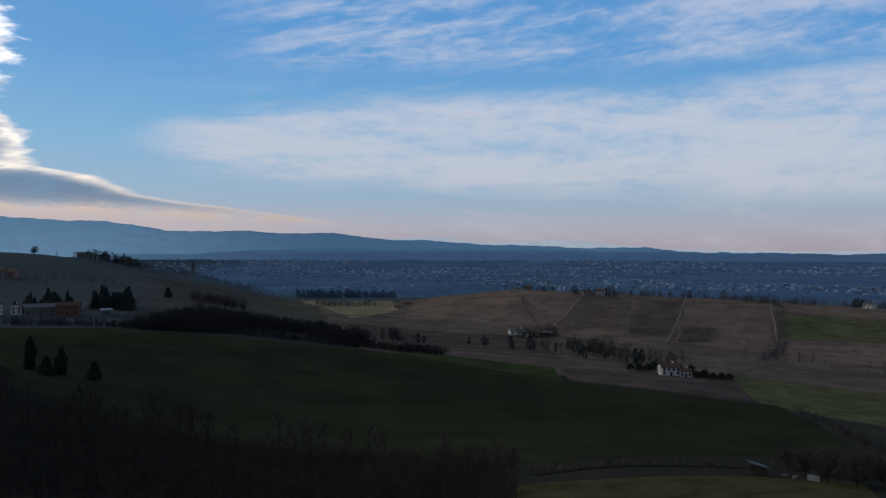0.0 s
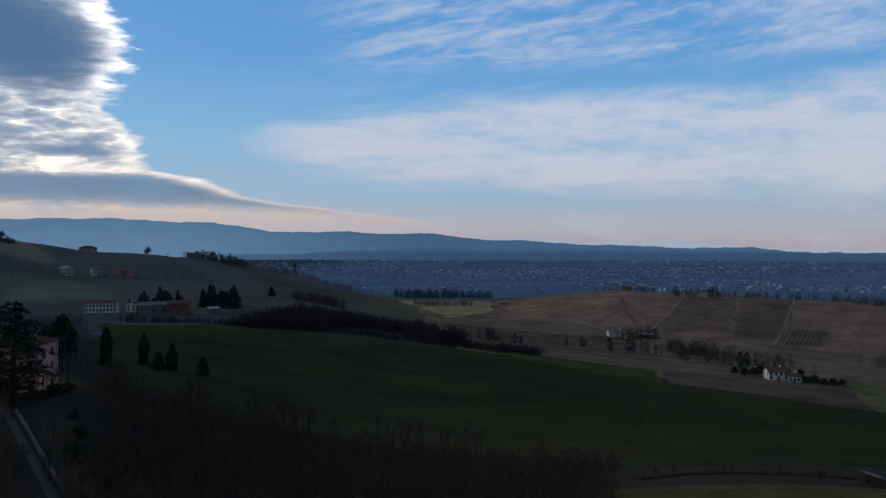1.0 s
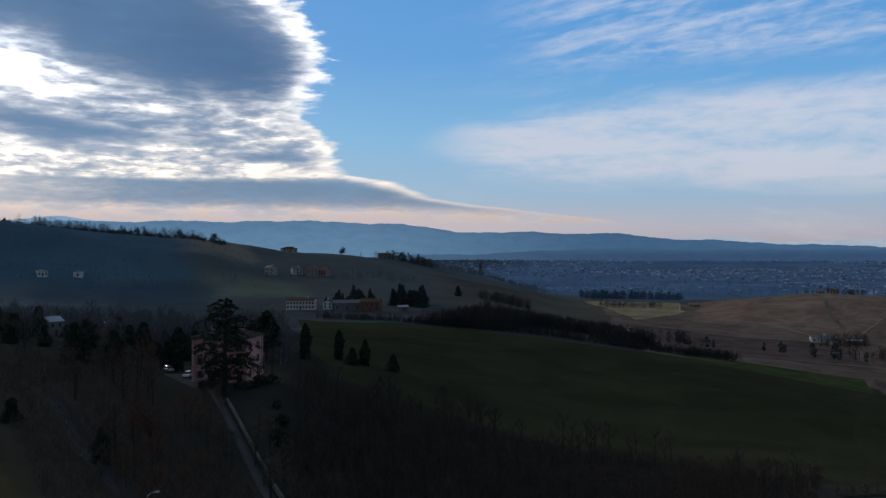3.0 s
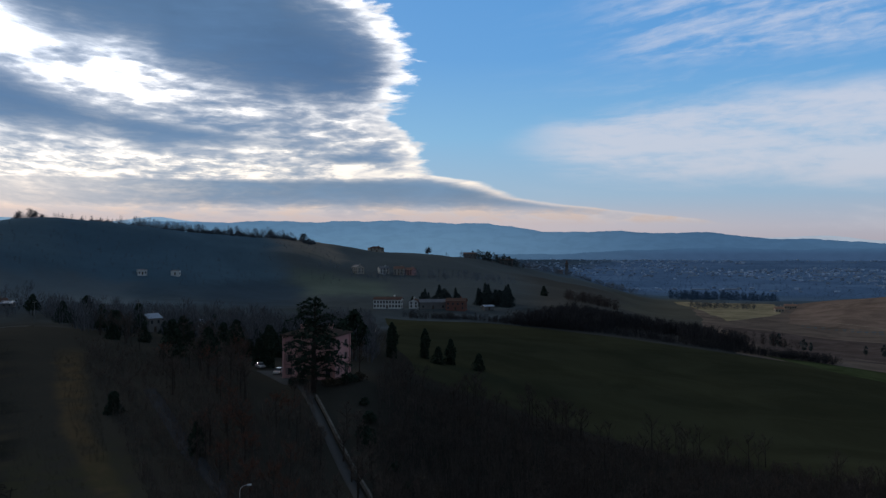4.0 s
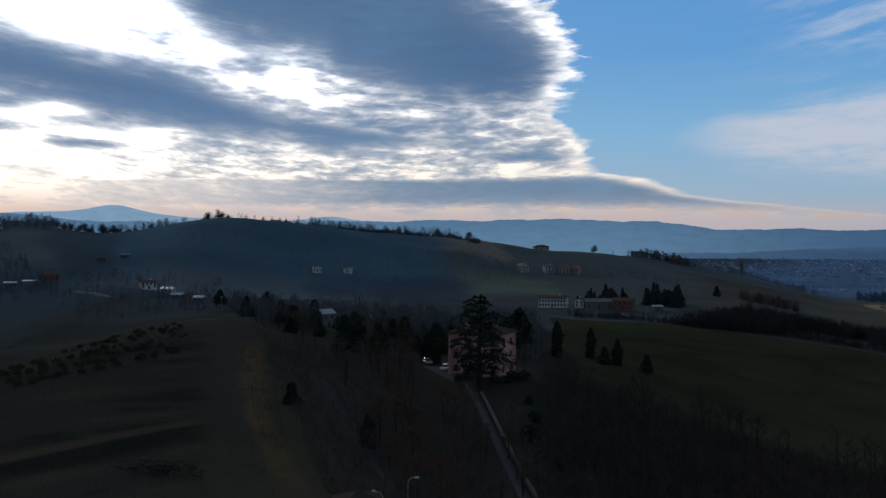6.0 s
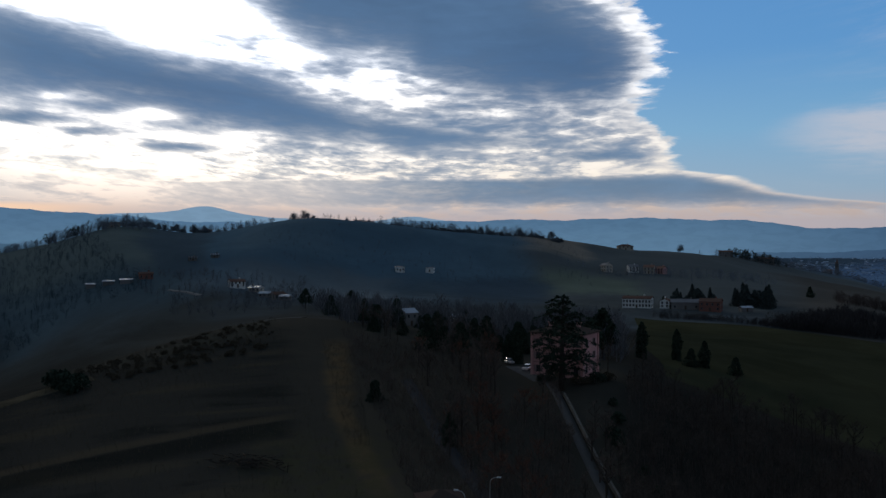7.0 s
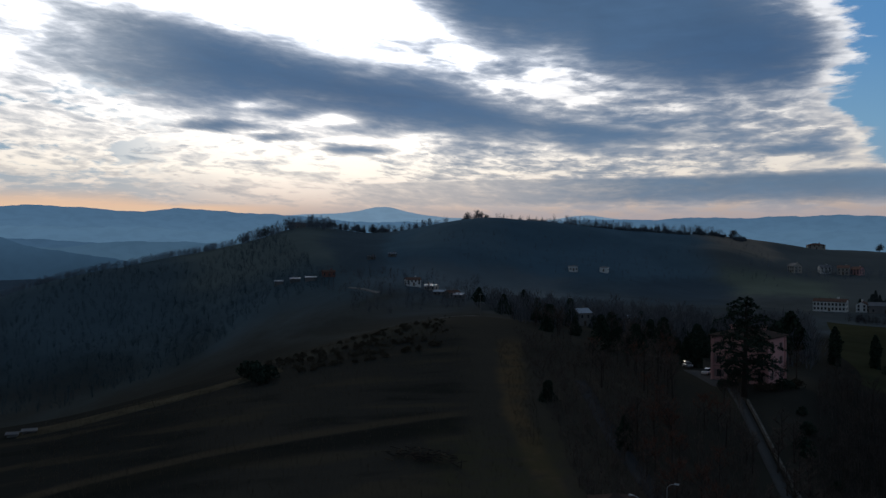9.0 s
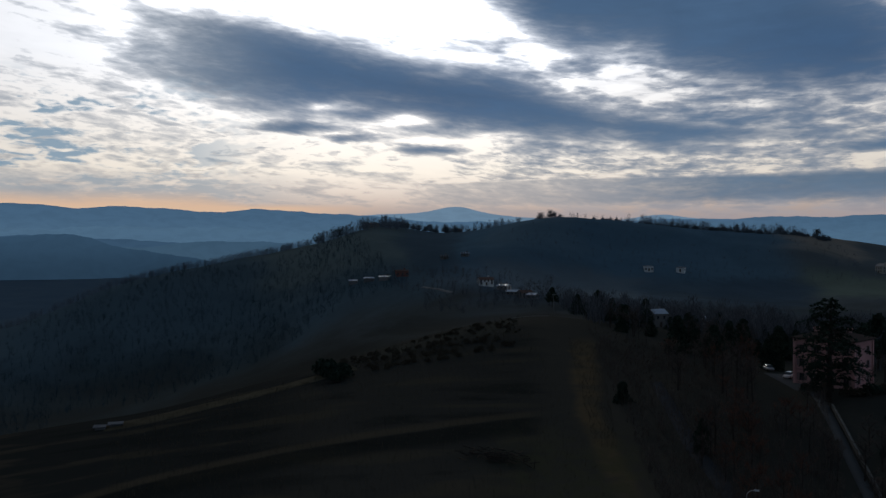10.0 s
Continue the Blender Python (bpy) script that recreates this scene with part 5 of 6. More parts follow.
def car(label, bearing, distance, turn, paint):
    ob = thing("car", label, "car", spot(bearing, distance, 0.28), -bearing + turn, "cars parked by the villa")
    sec = ((-2.1, 0.30, 0.62, 0.74), (-2.0, 0.25, 0.78, 0.84), (-1.0, 0.22, 0.88, 0.87), (1.5, 0.22, 0.90, 0.87), (2.05, 0.28, 0.84, 0.80), (2.12, 0.34, 0.70, 0.72))
    body = Shape()
    for x, lo, hi, half in sec:
        body.v += [(x, -half, lo), (x, -half, hi - 0.12), (x, -half * 0.9, hi), (x, half * 0.9, hi), (x, half, hi - 0.12), (x, half, lo)]
    body.f = [(6 * i + j, 6 * i + (j + 1) % 6, 6 * i + 6 + (j + 1) % 6, 6 * i + 6 + j) for i in range(5) for j in range(6)] + [(5, 4, 3, 2, 1, 0), (30, 31, 32, 33, 34, 35)]
    shell = part("body", body, paint, ob, smooth=False)
    cab = Shape().face_set([(-1.05, -0.76, 0.88), (1.95, -0.76, 0.90), (1.95, 0.76, 0.90), (-1.05, 0.76, 0.88), (-0.35, -0.6, 1.42), (1.45, -0.6, 1.42), (1.45, 0.6, 1.42), (-0.35, 0.6, 1.42)],
                           [(0, 1, 5, 4), (1, 2, 6, 5), (2, 3, 7, 6), (3, 0, 4, 7)])
    part("window", cab, GLASS, shell, "dark car glass")
    part("roof", Shape().box(-0.37, -0.62, 1.42, 1.47, 0.62, 1.47, 0.05), paint, shell)
    for y in (-0.55, 0.55):
        part("headlight", Shape().box(-2.13, y - 0.18, 0.58, -2.02, y + 0.18, 0.74), LENS, ob)
    part("bumper", Shape().box(-2.18, -0.76, 0.30, -2.0, 0.76, 0.5), paint, ob)
    for x in (-1.35, 1.3):
        for y in (-0.80, 0.80):
            wheel = part("wheel", Shape().tube((x, y - 0.1, 0.31), (x, y + 0.1, 0.31), 0.31, 0.31, 14), RUBBER, ob)
            part("rim", Shape().tube((x, y - 0.115, 0.31), (x, y + 0.115, 0.31), 0.19, 0.19, 10), STEEL, wheel)
    return ob


car("white hatchback parked on a gravel yard", -35.54, 231, 75, CARWHITE)
car("silver estate car parked under trees", -36.7, 244, 110, CARGREY)

# lane wall, street lamps
def lane_wall():
    line = [(-33.05, 201), (-31.0, 166), (-29.55, 147), (-26.9, 115)]
    pts = [spot(*c) for c in line]
    ob = thing("lane_wall", "low pale concrete wall beside a lane", "wall", pts[0], 0)
    base = pts[0]
    for i in range(3):
        n = 9
        for k in range(n):
            a, b = pts[i].lerp(pts[i + 1], k / n), pts[i].lerp(pts[i + 1], (k + 0.97) / n)
            s = Shape()
            side = Vector((b.y - a.y, a.x - b.x, 0)).normalized() * 0.15
            za, zb = ground_at(a.x, a.y) - base.z, ground_at(b.x, b.y) - base.z
            a, b = a - base, b - base
            lo, hi = -0.4, 0.85
            s.face_set([(a.x - side.x, a.y - side.y, za + lo), (b.x - side.x, b.y - side.y, zb + lo), (b.x + side.x, b.y + side.y, zb + lo), (a.x + side.x, a.y + side.y, za + lo),
                        (a.x - side.x, a.y - side.y, za + hi), (b.x - side.x, b.y - side.y, zb + hi), (b.x + side.x, b.y + side.y, zb + hi), (a.x + side.x, a.y + side.y, za + hi)],
                       [(3, 2, 1, 0), (4, 5, 6, 7), (0, 1, 5, 4), (1, 2, 6, 5), (2, 3, 7, 6), (3, 0, 4, 7)])
            part("panel", s, DARK_CONCRETE, ob)
            cap, out = Shape(), side * 1.3
            cap.face_set([(p.x + q * out.x, p.y + q * out.y, zp + h) for h in (hi + 0.004, hi + 0.12) for p, zp, q in ((a, za, -1), (b, zb, -1), (b, zb, 1), (a, za, 1))],
                         [(3, 2, 1, 0), (4, 5, 6, 7), (0, 1, 5, 4), (1, 2, 6, 5), (2, 3, 7, 6), (3, 0, 4, 7)])
            part("coping", cap, DARK_CONCRETE, ob)


lane_wall()


def street_lamp(bearing, distance, head_z, turn):
    at = spot(bearing, distance)
    h = head_z - at.z
    ob = thing("street_lamp", "grey steel street lamp with a curved arm", "street lamp", at, turn, "street lamps by the road")
    part("pole", Shape().tube((0, 0, -0.4), (0, 0, h - 0.9), 0.09, 0.06, 8), STEEL, ob)
    arm, last = Shape(), Vector((0, 0, h - 0.9))
    for k in range(1, 6):
        t = k / 5 * 1.5708
        q = Vector((1.1 * (1 - math.cos(t)) * 1.0, 0, h - 0.9 + 0.85 * math.sin(t)))
        arm.tube(last, q, 0.055, 0.05, 6)
        last = q
    part("arm", arm, STEEL, ob)
    head = part("lamp_head", Shape().box(1.0, -0.16, h - 0.12, 1.75, 0.16, h + 0.06, 0.06), STEEL, ob)
    part("lens", Shape().box(1.15, -0.12, h - 0.16, 1.68, 0.12, h - 0.118), LENS, head)


street_lamp(-38.0, 131, -35.1, 38)
street_lamp(-39.7, 128, -36.4, 200)

# shed by the meadow
def field_shed():
    ob = thing("field_shed", "open timber shed with a sloping metal sheet roof", "shed", spot(20.3, 190), -20.3 - 66)
    w, d = 3.0, 2.6
    for x in (-w / 2, 0, w / 2):
        part("post", Shape().box(x - 0.08, -d / 2 - 0.08, -0.4, x + 0.08, -d / 2 + 0.08, 2.7), TIMBER, ob)
        part("post", Shape().box(x - 0.08, d / 2 - 0.08, -0.4, x + 0.08, d / 2 + 0.08, 1.9), TIMBER, ob)
    part("back_wall", Shape().box(-w / 2, d / 2 - 0.06, 0, w / 2, d / 2 - 0.01, 1.9), TIMBER, ob)
    for x in (-w / 2, w / 2):
        part("side_wall", Shape().box(x - 0.03, -d / 2 + 0.3, 0, x + 0.03, d / 2 - 0.1, 1.95), TIMBER, ob)
    roof = Shape()
    n = 22
    for k in range(n + 1):
        x = -w / 2 - 0.4 + (w + 0.8) * k / n
        z = 0.035 * (k % 2)
        roof.v += [(x, -d / 2 - 0.5, 2.82 + z), (x, d / 2 + 0.5, 1.80 + z), (x, -d / 2 - 0.5, 2.78 + z), (x, d / 2 + 0.5, 1.76 + z)]
    for k in range(n):
        a = 4 * k
        roof.f += [(a, a + 4, a + 5, a + 1), (a + 2, a + 3, a + 7, a + 6), (a, a + 2, a + 6, a + 4), (a + 1, a + 5, a + 7, a + 3)]
    part("roof", roof, ROOF_GREY, ob, "dull blue-grey corrugated sheet roof")
    for k, (b, d_, w_) in enumerate(((21.9, 189, 0.9), (22.5, 188, 1.1))):
        t = thing("trough", "pale plastic field trough lying on grass", "trough", spot(b, d_, 0.28), 30 * k)
        part("tub", Shape().box(-w_ / 2, -0.35, 0, w_ / 2, 0.35, 0.5, -0.05), CONCRETE, t)
        part("rim", Shape().box(-w_ / 2 - 0.09, -0.44, 0.5, w_ / 2 + 0.09, 0.44, 0.56), CONCRETE, t)
    f = thing("hoarding", "pale sheet-metal screen standing in the meadow", "screen", spot(23.5, 187, 0.2), -40)
    for k in range(3):
        part("panel", Shape().box(-1.2 + 0.82 * k, -0.03, 0.1, -0.42 + 0.82 * k, 0.03, 1.3), METAL_SHEET, f)
    for x in (-1.2, 1.24):
        part("post", Shape().box(x - 0.05, 0.035, -0.3, x + 0.05, 0.13, 1.5), TIMBER, f)


field_shed()

# ---- farms, houses and the church ----
house("white farmhouse with brown tile roof among dark trees", 14.85, 447, 20, 9.5, 7, 4.2, 1.7, WHITE, ROOF, 2, 4, 2)
house("low white farm wing with brown tile roof", 15.85, 445, 14, 5.5, 5, 3.0, 1.3, WHITE, ROOF, 1, 3, 1)
house("cream farmhouse with tile roof on a ploughed hilltop", 5.75, 935, 10, 7, 6, 3.6, 1.5, CREAM, ROOF, 2, 4, 2, lift=0.3)
house("long farm wing with tile roof on a hilltop", 5.0, 940, -10, 8, 5, 2.2, 1.1, CREAM, ROOF_GREY, 1, 4, 2)
house("brick farm building with tile roof on the ridge", 9.5, 850, 25, 7.5, 6, 4.4, 1.7, CREAM, ROOF, 2, 3, 2)
house("white house with tile roof on the ridge", 10.5, 860, -15, 8, 7, 4.8, 1.8, WHITE, ROOF, 2, 3, 2)
house("white house with shallow roof among ridge trees", 26.6, 880, -20, 9.5, 8, 4.6, 1.8, WHITE, ROOF_GREY, 2, 4, 2)
house("low white farm shed in the valley", 5.0, 672, 12, 13, 8, 3.2, 1.2, WHITE, ROOF_GREY, 1, 4, 1)
house("small white farm shed with grey roof", 5.75, 664, 12, 7, 6, 3.0, 1.2, WHITE, ROOF_GREY, 1, 2, 1)
house("low farm shed with pale metal roof", 6.9, 668, -8, 9, 6, 2.8, 1.0, GREYWALL, METAL_SHEET, 1, 2, 1)
house("small house in the hollow, orange tile roof painted sunlit", -3.1, 880, 15, 8, 6, 3.2, 1.6, CREAM, ROOF_SUNLIT, 1, 3, 2)
house("long house in the hollow, orange tile roof painted sunlit", -2.45, 905, 8, 11, 6, 3.0, 1.4, CREAM, ROOF_SUNLIT, 1, 5, 2)
house("long two-storey white house with rows of small windows", -28.27, 556, -12, 18, 8, 5.7, 1.5, WHITE, ROOF, 2, 9, 2, lift=0.3)
house("small white house with gabled front beside a long house", -26.5, 556, 78, 7, 6, 4.6, 1.4, WHITE, ROOF, 2, 3, 2)
house("long grey barn with brown tile roof", -25.3, 552, 4, 17, 9, 4.2, 1.8, GREYWALL, ROOF_GREY, 1, 4, 1, name="barn", category="barn")
house("faded orange farmhouse with brown tile roof", -23.7, 545, -10, 12.5, 8, 5.8, 1.7, OCHRE, ROOF, 2, 4, 2)
house("small lean-to shed below conifers", -21.6, 550, 30, 7, 4, 2.4, 0.8, GREYWALL, METAL_SHEET, 0, 0, 0, name="shed", category="shed", chimneys=0)
for k, (b, d_, w_, wall_, roof_) in enumerate(((-28.6, 790, 9, WHITE, ROOF_GREY), (-27.55, 786, 9, CREAM, ROOF_RED), (-26.8, 792, 8, PINK, ROOF_RED), (-30.3, 780, 8, CREAM, ROOF_GREY))):
    house("village house with tile roof on the hillside", b, d_, 15 - 22 * k, w_, 8, 4.6 + (k % 2), 2.0, wall_, roof_, 2, 3, 2, group="houses of the hillside hamlet")
house("broad farmhouse with hipped roof on the ridge", -29.1, 985, 10, 17, 11, 4.0, 2.2, CREAM, ROOF, 2, 4, 2, "hip")
house("flat grey house among ridge trees", -22.8, 1150, 0, 17, 10, 6, 1.6, GREYWALL, ROOF, 2, 4, 2)
house("low grey house among ridge trees", -20.4, 1180, 0, 20, 10, 6, 1.8, GREYWALL, ROOF, 1, 4, 2)
house("narrow grey house with pale roof by the wood", -43.5, 384, 35, 6.5, 6, 5.8, 1.7, GREYWALL, METAL_SHEET, 2, 2, 2)
house("low house with grey roof in the wood", -42.9, 398, -25, 7, 6, 2.8, 1.4, GREYWALL, ROOF_GREY, 1, 2, 1)
house("small pale house among dark evergreens", -40.2, 428, 15, 6, 5, 3.0, 1.1, WHITE, METAL_SHEET, 1, 2, 1, chimneys=0)
house("white cube-like house on the hillside", -44.05, 700, 10, 7, 6, 3.6, 0.8, WHITE, ROOF_GREY, 1, 3, 2, "hip", chimneys=0)
house("white house with flat roof on the hillside", -42.0, 706, -12, 6.5, 6, 3.4, 0.8, WHITE, ROOF_GREY, 1, 2, 2, "hip", chimneys=0)
house("pale house with dark roof in the hollow", -54.75, 590, 12, 10, 8, 3.9, 1.6, WHITE, ROOF, 2, 4, 2, group="houses of the hollow")
house("low house with pale metal roof in the hollow", -53.5, 582, 150, 8, 6, 2.8, 1.1, CREAM, METAL_SHEET, 1, 3, 1, group="houses of the hollow")
house("long shed with bright metal roof in the hollow", -52.9, 560, 165, 8, 5, 2.5, 1.0, GREYWALL, METAL_SHEET, 1, 3, 1, group="houses of the hollow", chimneys=0)
house("small grey house with bright metal roof above the wood", -51.6, 530, 155, 6, 5, 2.6, 1.0, GREYWALL, METAL_SHEET, 1, 2, 1, group="houses of the hollow", chimneys=0)
house("low cabin with pale roof at the wood's edge", -47.2, 452, 160, 6, 4, 2.4, 0.9, GREYWALL, METAL_SHEET, 1, 2, 1, chimneys=0)
house("grey house with tile roof in the hollow", -52.1, 540, 30, 8, 7, 3.4, 1.5, GREYWALL, ROOF, 2, 3, 2, group="houses of the hollow")
house("long red farm building on the slope", -60.35, 632, 8, 9, 6, 3.4, 1.0, OCHRE, ROOF, 1, 4, 1)
for k in range(3):
    house("low greenhouse-like shed with pale roof", -61.5 - 1.05 * k, 620 + 4 * k, 176, 8 - k, 4, 2.2, 0.7, GREYWALL, METAL_SHEET, 0, 0, 0, name="shed", category="shed", chimneys=0,
          group="sheds beside the red building")
house("grey stone house with shallow roof on the hilltop", -62.4, 905, 8, 16, 9, 4.4, 1.4, CREAM, ROOF, 1, 4, 2)
house("small house in the saddle of the ridge", -56.6, 905, 0, 9, 7, 3.2, 1.2, GREYWALL, ROOF, 1, 2, 1)
house("pale house under the ridge", -57.5, 690, 10, 6, 4, 2.2, 0.9, GREYWALL, ROOF_GREY, 2, 3, 2)
house("small pale house under the ridge", -56.1, 695, -15, 6, 4, 2.2, 0.9, GREYWALL, METAL_SHEET, 2, 3, 2)
for k, (b, d_, w_) in enumerate(((-79.5, 226, 2.2), (-78.6, 228, 2.8))):
    house("low pale shed on the shoulder of a slope", b, d_, 168 + 9 * k, w_, 2.0, 0.7, 0.3, GREYWALL, ROOF_GREY, 0, 0, 0, name="shed", category="shed", chimneys=0, door=False, group="sheds on the shoulder")
house("small hip-roofed house with dark tiles at the road", -41.3, 133, 12, 6.5, 6, 2.9, 1.5, GREYWALL, ROOF_DARK, 1, 2, 1, "hip", chimneys=0, lift=0.0)


def church():
    ob = thing("church", "country church with a tall stone bell tower", "church", spot(-16.35, 1395, -3), 16.4)
    part("nave", Shape().walls(12, 22, 8, 4), GREYWALL, ob).location = (-12, 6, 0)
    part("roof", Shape().gable(12, 22, 8.05, 4), ROOF, ob).location = (-12, 6, 0)
    tower = part("tower", Shape().box(-2.6, -2.6, -2, 2.6, 2.6, 17, 0.15).box(-3.0, -3.0, 17, 3.0, 3.0, 17.6), GREYWALL, ob)
    part("belfry", Shape().box(-2.3, -2.3, 17.6, -1.4, 2.3, 21).box(1.4, -2.3, 17.6, 2.3, 2.3, 21).box(-1.4, 1.4, 17.6, 1.4, 2.3, 21).box(-2.6, -2.6, 21, 2.6, 2.6, 21.6), GREYWALL, tower)
    part("spire", Shape().face_set([(-2.4, -2.4, 21.6), (2.4, -2.4, 21.6), (2.4, 2.4, 21.6), (-2.4, 2.4, 21.6), (0, 0, 29)], [(3, 2, 1, 0), (0, 1, 4), (1, 2, 4), (2, 3, 4), (3, 0, 4)]), ROOF, tower)


church()


def utility_pole(bearing, distance, h, label="grey utility pole with crossarm"):
    ob = thing("utility_pole", label, "pole", spot(bearing, distance), -bearing, "poles in the land")
    part("pole", Shape().tube((0, 0, -0.5), (0, 0, h), 0.16, 0.1, 8), CONCRETE, ob)
    part("crossarm", Shape().box(-0.9, -0.08, h - 0.6, 0.9, 0.08, h - 0.45), STEEL, ob)


utility_pole(-44.25, 400, 12)
utility_pole(20.7, 640, 9)
utility_pole(-50.2, 420, 10)

# earth heap with timber by the track
def brush_heap():
    rnd = random.Random(5)
    ob = thing("brush_heap", "heap of cut branches and logs on rough grass", "heap", spot(-54.0, 163, 0.3), 20)
    for k in range(110):
        a = Vector((rnd.gauss(0, 3.6), rnd.gauss(0, 1.6), rnd.uniform(0, 1.5) * rnd.random()))
        d = Vector((rnd.gauss(0, 1), rnd.gauss(0, 0.6), rnd.gauss(0, 0.2))).normalized() * rnd.uniform(1.0, 2.4)
        part("branch", Shape().tube(a - d / 2, a + d / 2, 0.12, 0.06, 5), BARK if k % 4 else TIMBER, ob)


brush_heap()

# ---- planting ----
rnd = random.Random(7)
plant(CEDAR, spot(-33.25, 206), 1.05, 20)
for b, d_, k, s in ((-28.03, 285, 0, 1.18), (-25.82, 298, 0, 1.05), (-24.93, 288, 2, 0.8), (-24.1, 292, 1, 0.98), (-22.2, 287, 2, 0.8), (-36.1, 247, 0, 1.0), (-36.8, 250, 1, 0.9)):
    plant(CYPRESS[k], spot(b, d_), s, 40 * k, "dark cypress at the edge of a wheat field" if b > -30 else "")
for b, d_, k, s in ((-31.3, 262, 2, 1.2), (-30.55, 268, 0, 1.45), (-33.5, 270, 1, 1.1), (-40.0, 262, 0, 1.0), (-42.2, 268, 1, 1.0), (-38.2, 275, 2, 0.8), (-45.5, 330, 0, 0.9), (-46.5, 390, 1, 0.8),
                    (-47.0, 420, 1, 0.7), (-35.0, 330, 0, 0.9), (-34.1, 350, 1, 0.9), (-39.5, 350, 2, 0.8)):
    plant((PINE if b > -34 else ROUNDFIR)[k % 2], spot(b, d_), s * (0.88 if b > -34 else 0.8), 70 * k + b)
plant(PINE[0], spot(-47.3, 470), 0.9, 0, "dark pine standing above the wood")
plant(PINE[1], spot(-50.3, 470), 0.9, 0, "dark pine standing above the wood")
for b, d_, k in ((-33.0, 216, 4), (-31.0, 214, 2), (-30.2, 232, 1)):
    plant(BARE[k], spot(b, d_), 0.8, 50, "leafless tree against the villa wall")

plant(ROUNDFIR[2], spot(-45.7, 206), 0.48, 20, "dark evergreen at the edge of a grass strip")
plant(CYPRESS[1], spot(-40.7, 171), 0.75, 60, "dark cypress above the road")

for k, (b, d_, s_) in enumerate(((-34.6, 214, 0.9), (-34.0, 213, 1.2), (-32.2, 212, 1.1), (-31.6, 213, 0.9), (-31.1, 214, 1.2), (-30.6, 216, 0.9), (-30.2, 219, 1.1))):
    plant((BUSH + DRYBUSH)[k % 4], spot(b, d_), s_, 70 * k, "bush at the foot of a pink villa")

# conifers behind the long white house
for k in range(26):
    b = (-25.9 + 2.5 * k / 11 if k < 12 else -22.3 + 2.2 * (k - 12) / 13) + rnd.uniform(-0.15, 0.15)
    plant(FARMFIR[(k * 3 + k // 5) % 5], spot(b, 580 + rnd.uniform(-8, 26)), (0.92 if k < 12 else 1.0) * rnd.uniform(0.7, 1.15), 37 * k, "dark evergreen in the row behind a farm")
plant(CYPRESS[2], spot(-17.85, 700), 1.1, 0, "single round evergreen on a bare slope")
for b in (-28.9, -26.65, -28.3):
    plant(FIR[1], spot(b, 575), 0.62, b * 9)

# bare pair on the hilltop and trees along the skyline
for b, s in ((-51.1, 1.1), (-50.35, 1.35), (-49.8, 0.6)):
    plant(HILLTREE[int(s * 100) % 3], spot(b, 852) - Vector((0, 0, 2.4 * s)), s, b * 40, "leafless hilltop tree against the sky")
for b, s in ((-25.6, 1.1), (-19.2, 0.8), (-33.9, 1.0), (-38.6, 0.9), (-36.0, 0.9), (-57.4, 1.1), (-58.5, 1.0), (-60.2, 0.9)):
    far = {-25.6: 1095, -19.2: 1290}.get(b, 905)
    plant(HILLTREE[int(s * 100) % 3], spot(b, far), s, b * 40, "leafless tree on the ridge against the sky")
ridge = [(-47.5 + 14.3 * k / 129 + rnd.uniform(-0.25, 0.25), 885 + rnd.uniform(-6, 14), rnd.uniform(2.8, 5.5) * (1.35 if k > 50 else 1.0)) for k in range(130)]
saddle = [(-61.5 + 8.3 * k / 34 + rnd.uniform(-0.2, 0.2), 903 + rnd.uniform(-8, 10), rnd.uniform(4, 11)) for k in range(35)]
for name_, rows_, seed_ in (("leafless trees in a row along the ridge", ridge, 301), ("leafless trees in a row in the saddle", saddle, 311)):
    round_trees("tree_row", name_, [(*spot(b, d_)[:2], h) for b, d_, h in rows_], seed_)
# dark evergreens in the wood behind the villa
for k, (x, y) in enumerate(strew(rnd, ((-49, 430), (-34.5, 400), (-34, 268), (-46, 300)), 44)):
    b = math.degrees(math.atan2(x, y))
    if any(lo < b < hi for lo, hi in ((-43.9, -42.9), (-40.5, -39.9))):
        continue
    plant((ROUNDFIR + PINE + ROUNDFIR)[k % 8], (x, y, ground_at(x, y)), rnd.uniform(0.45, 0.8), 47 * k, "dark evergreen in the wood behind a villa")

# trees about the shed, the farmhouse and the lane
for b, d_, k, s in ((23.0, 196, 0, 1.0), (24.3, 190, 2, 1.1), (25.9, 186, 4, 1.1), (27.3, 192, 1, 1.0), (22.0, 205, 5, 0.8), (26.6, 205, 3, 0.9)):
    plant(MEADOWTREE[k % 2], spot(b, d_), s, 71 * k)
for b, d_, s in ((16.7, 446, 0.45), (17.1, 450, 0.5), (17.6, 447, 0.42), (18.1, 449, 0.45), (18.6, 452, 0.4), (13.0, 452, 0.5), (12.4, 455, 0.45), (13.9, 458, 0.6), (15.4, 460, 0.62), (16.2, 458, 0.6), (13.5, 456, 0.5)):
    plant(BUSH[int(b * 10) % 2], spot(b, d_), s * 3.4, b * 50, "round dark evergreen beside a white farmhouse")
lane = ((-34.0, 205), (-32.2, 170), (-30.9, 147), (-29.2, 125))
for k in range(26):
    (x, y), = along(rnd, lane, 1, 0.4)
    off = rnd.choice((-4.0, -3.4, 5.5, 7.5, 10, 13))
    x += off
    plant(SLIM[k % 3], (x, y, ground_at(x, y)), rnd.uniform(0.7, 1.05), 55 * k, "slim leafless sapling beside the lane")
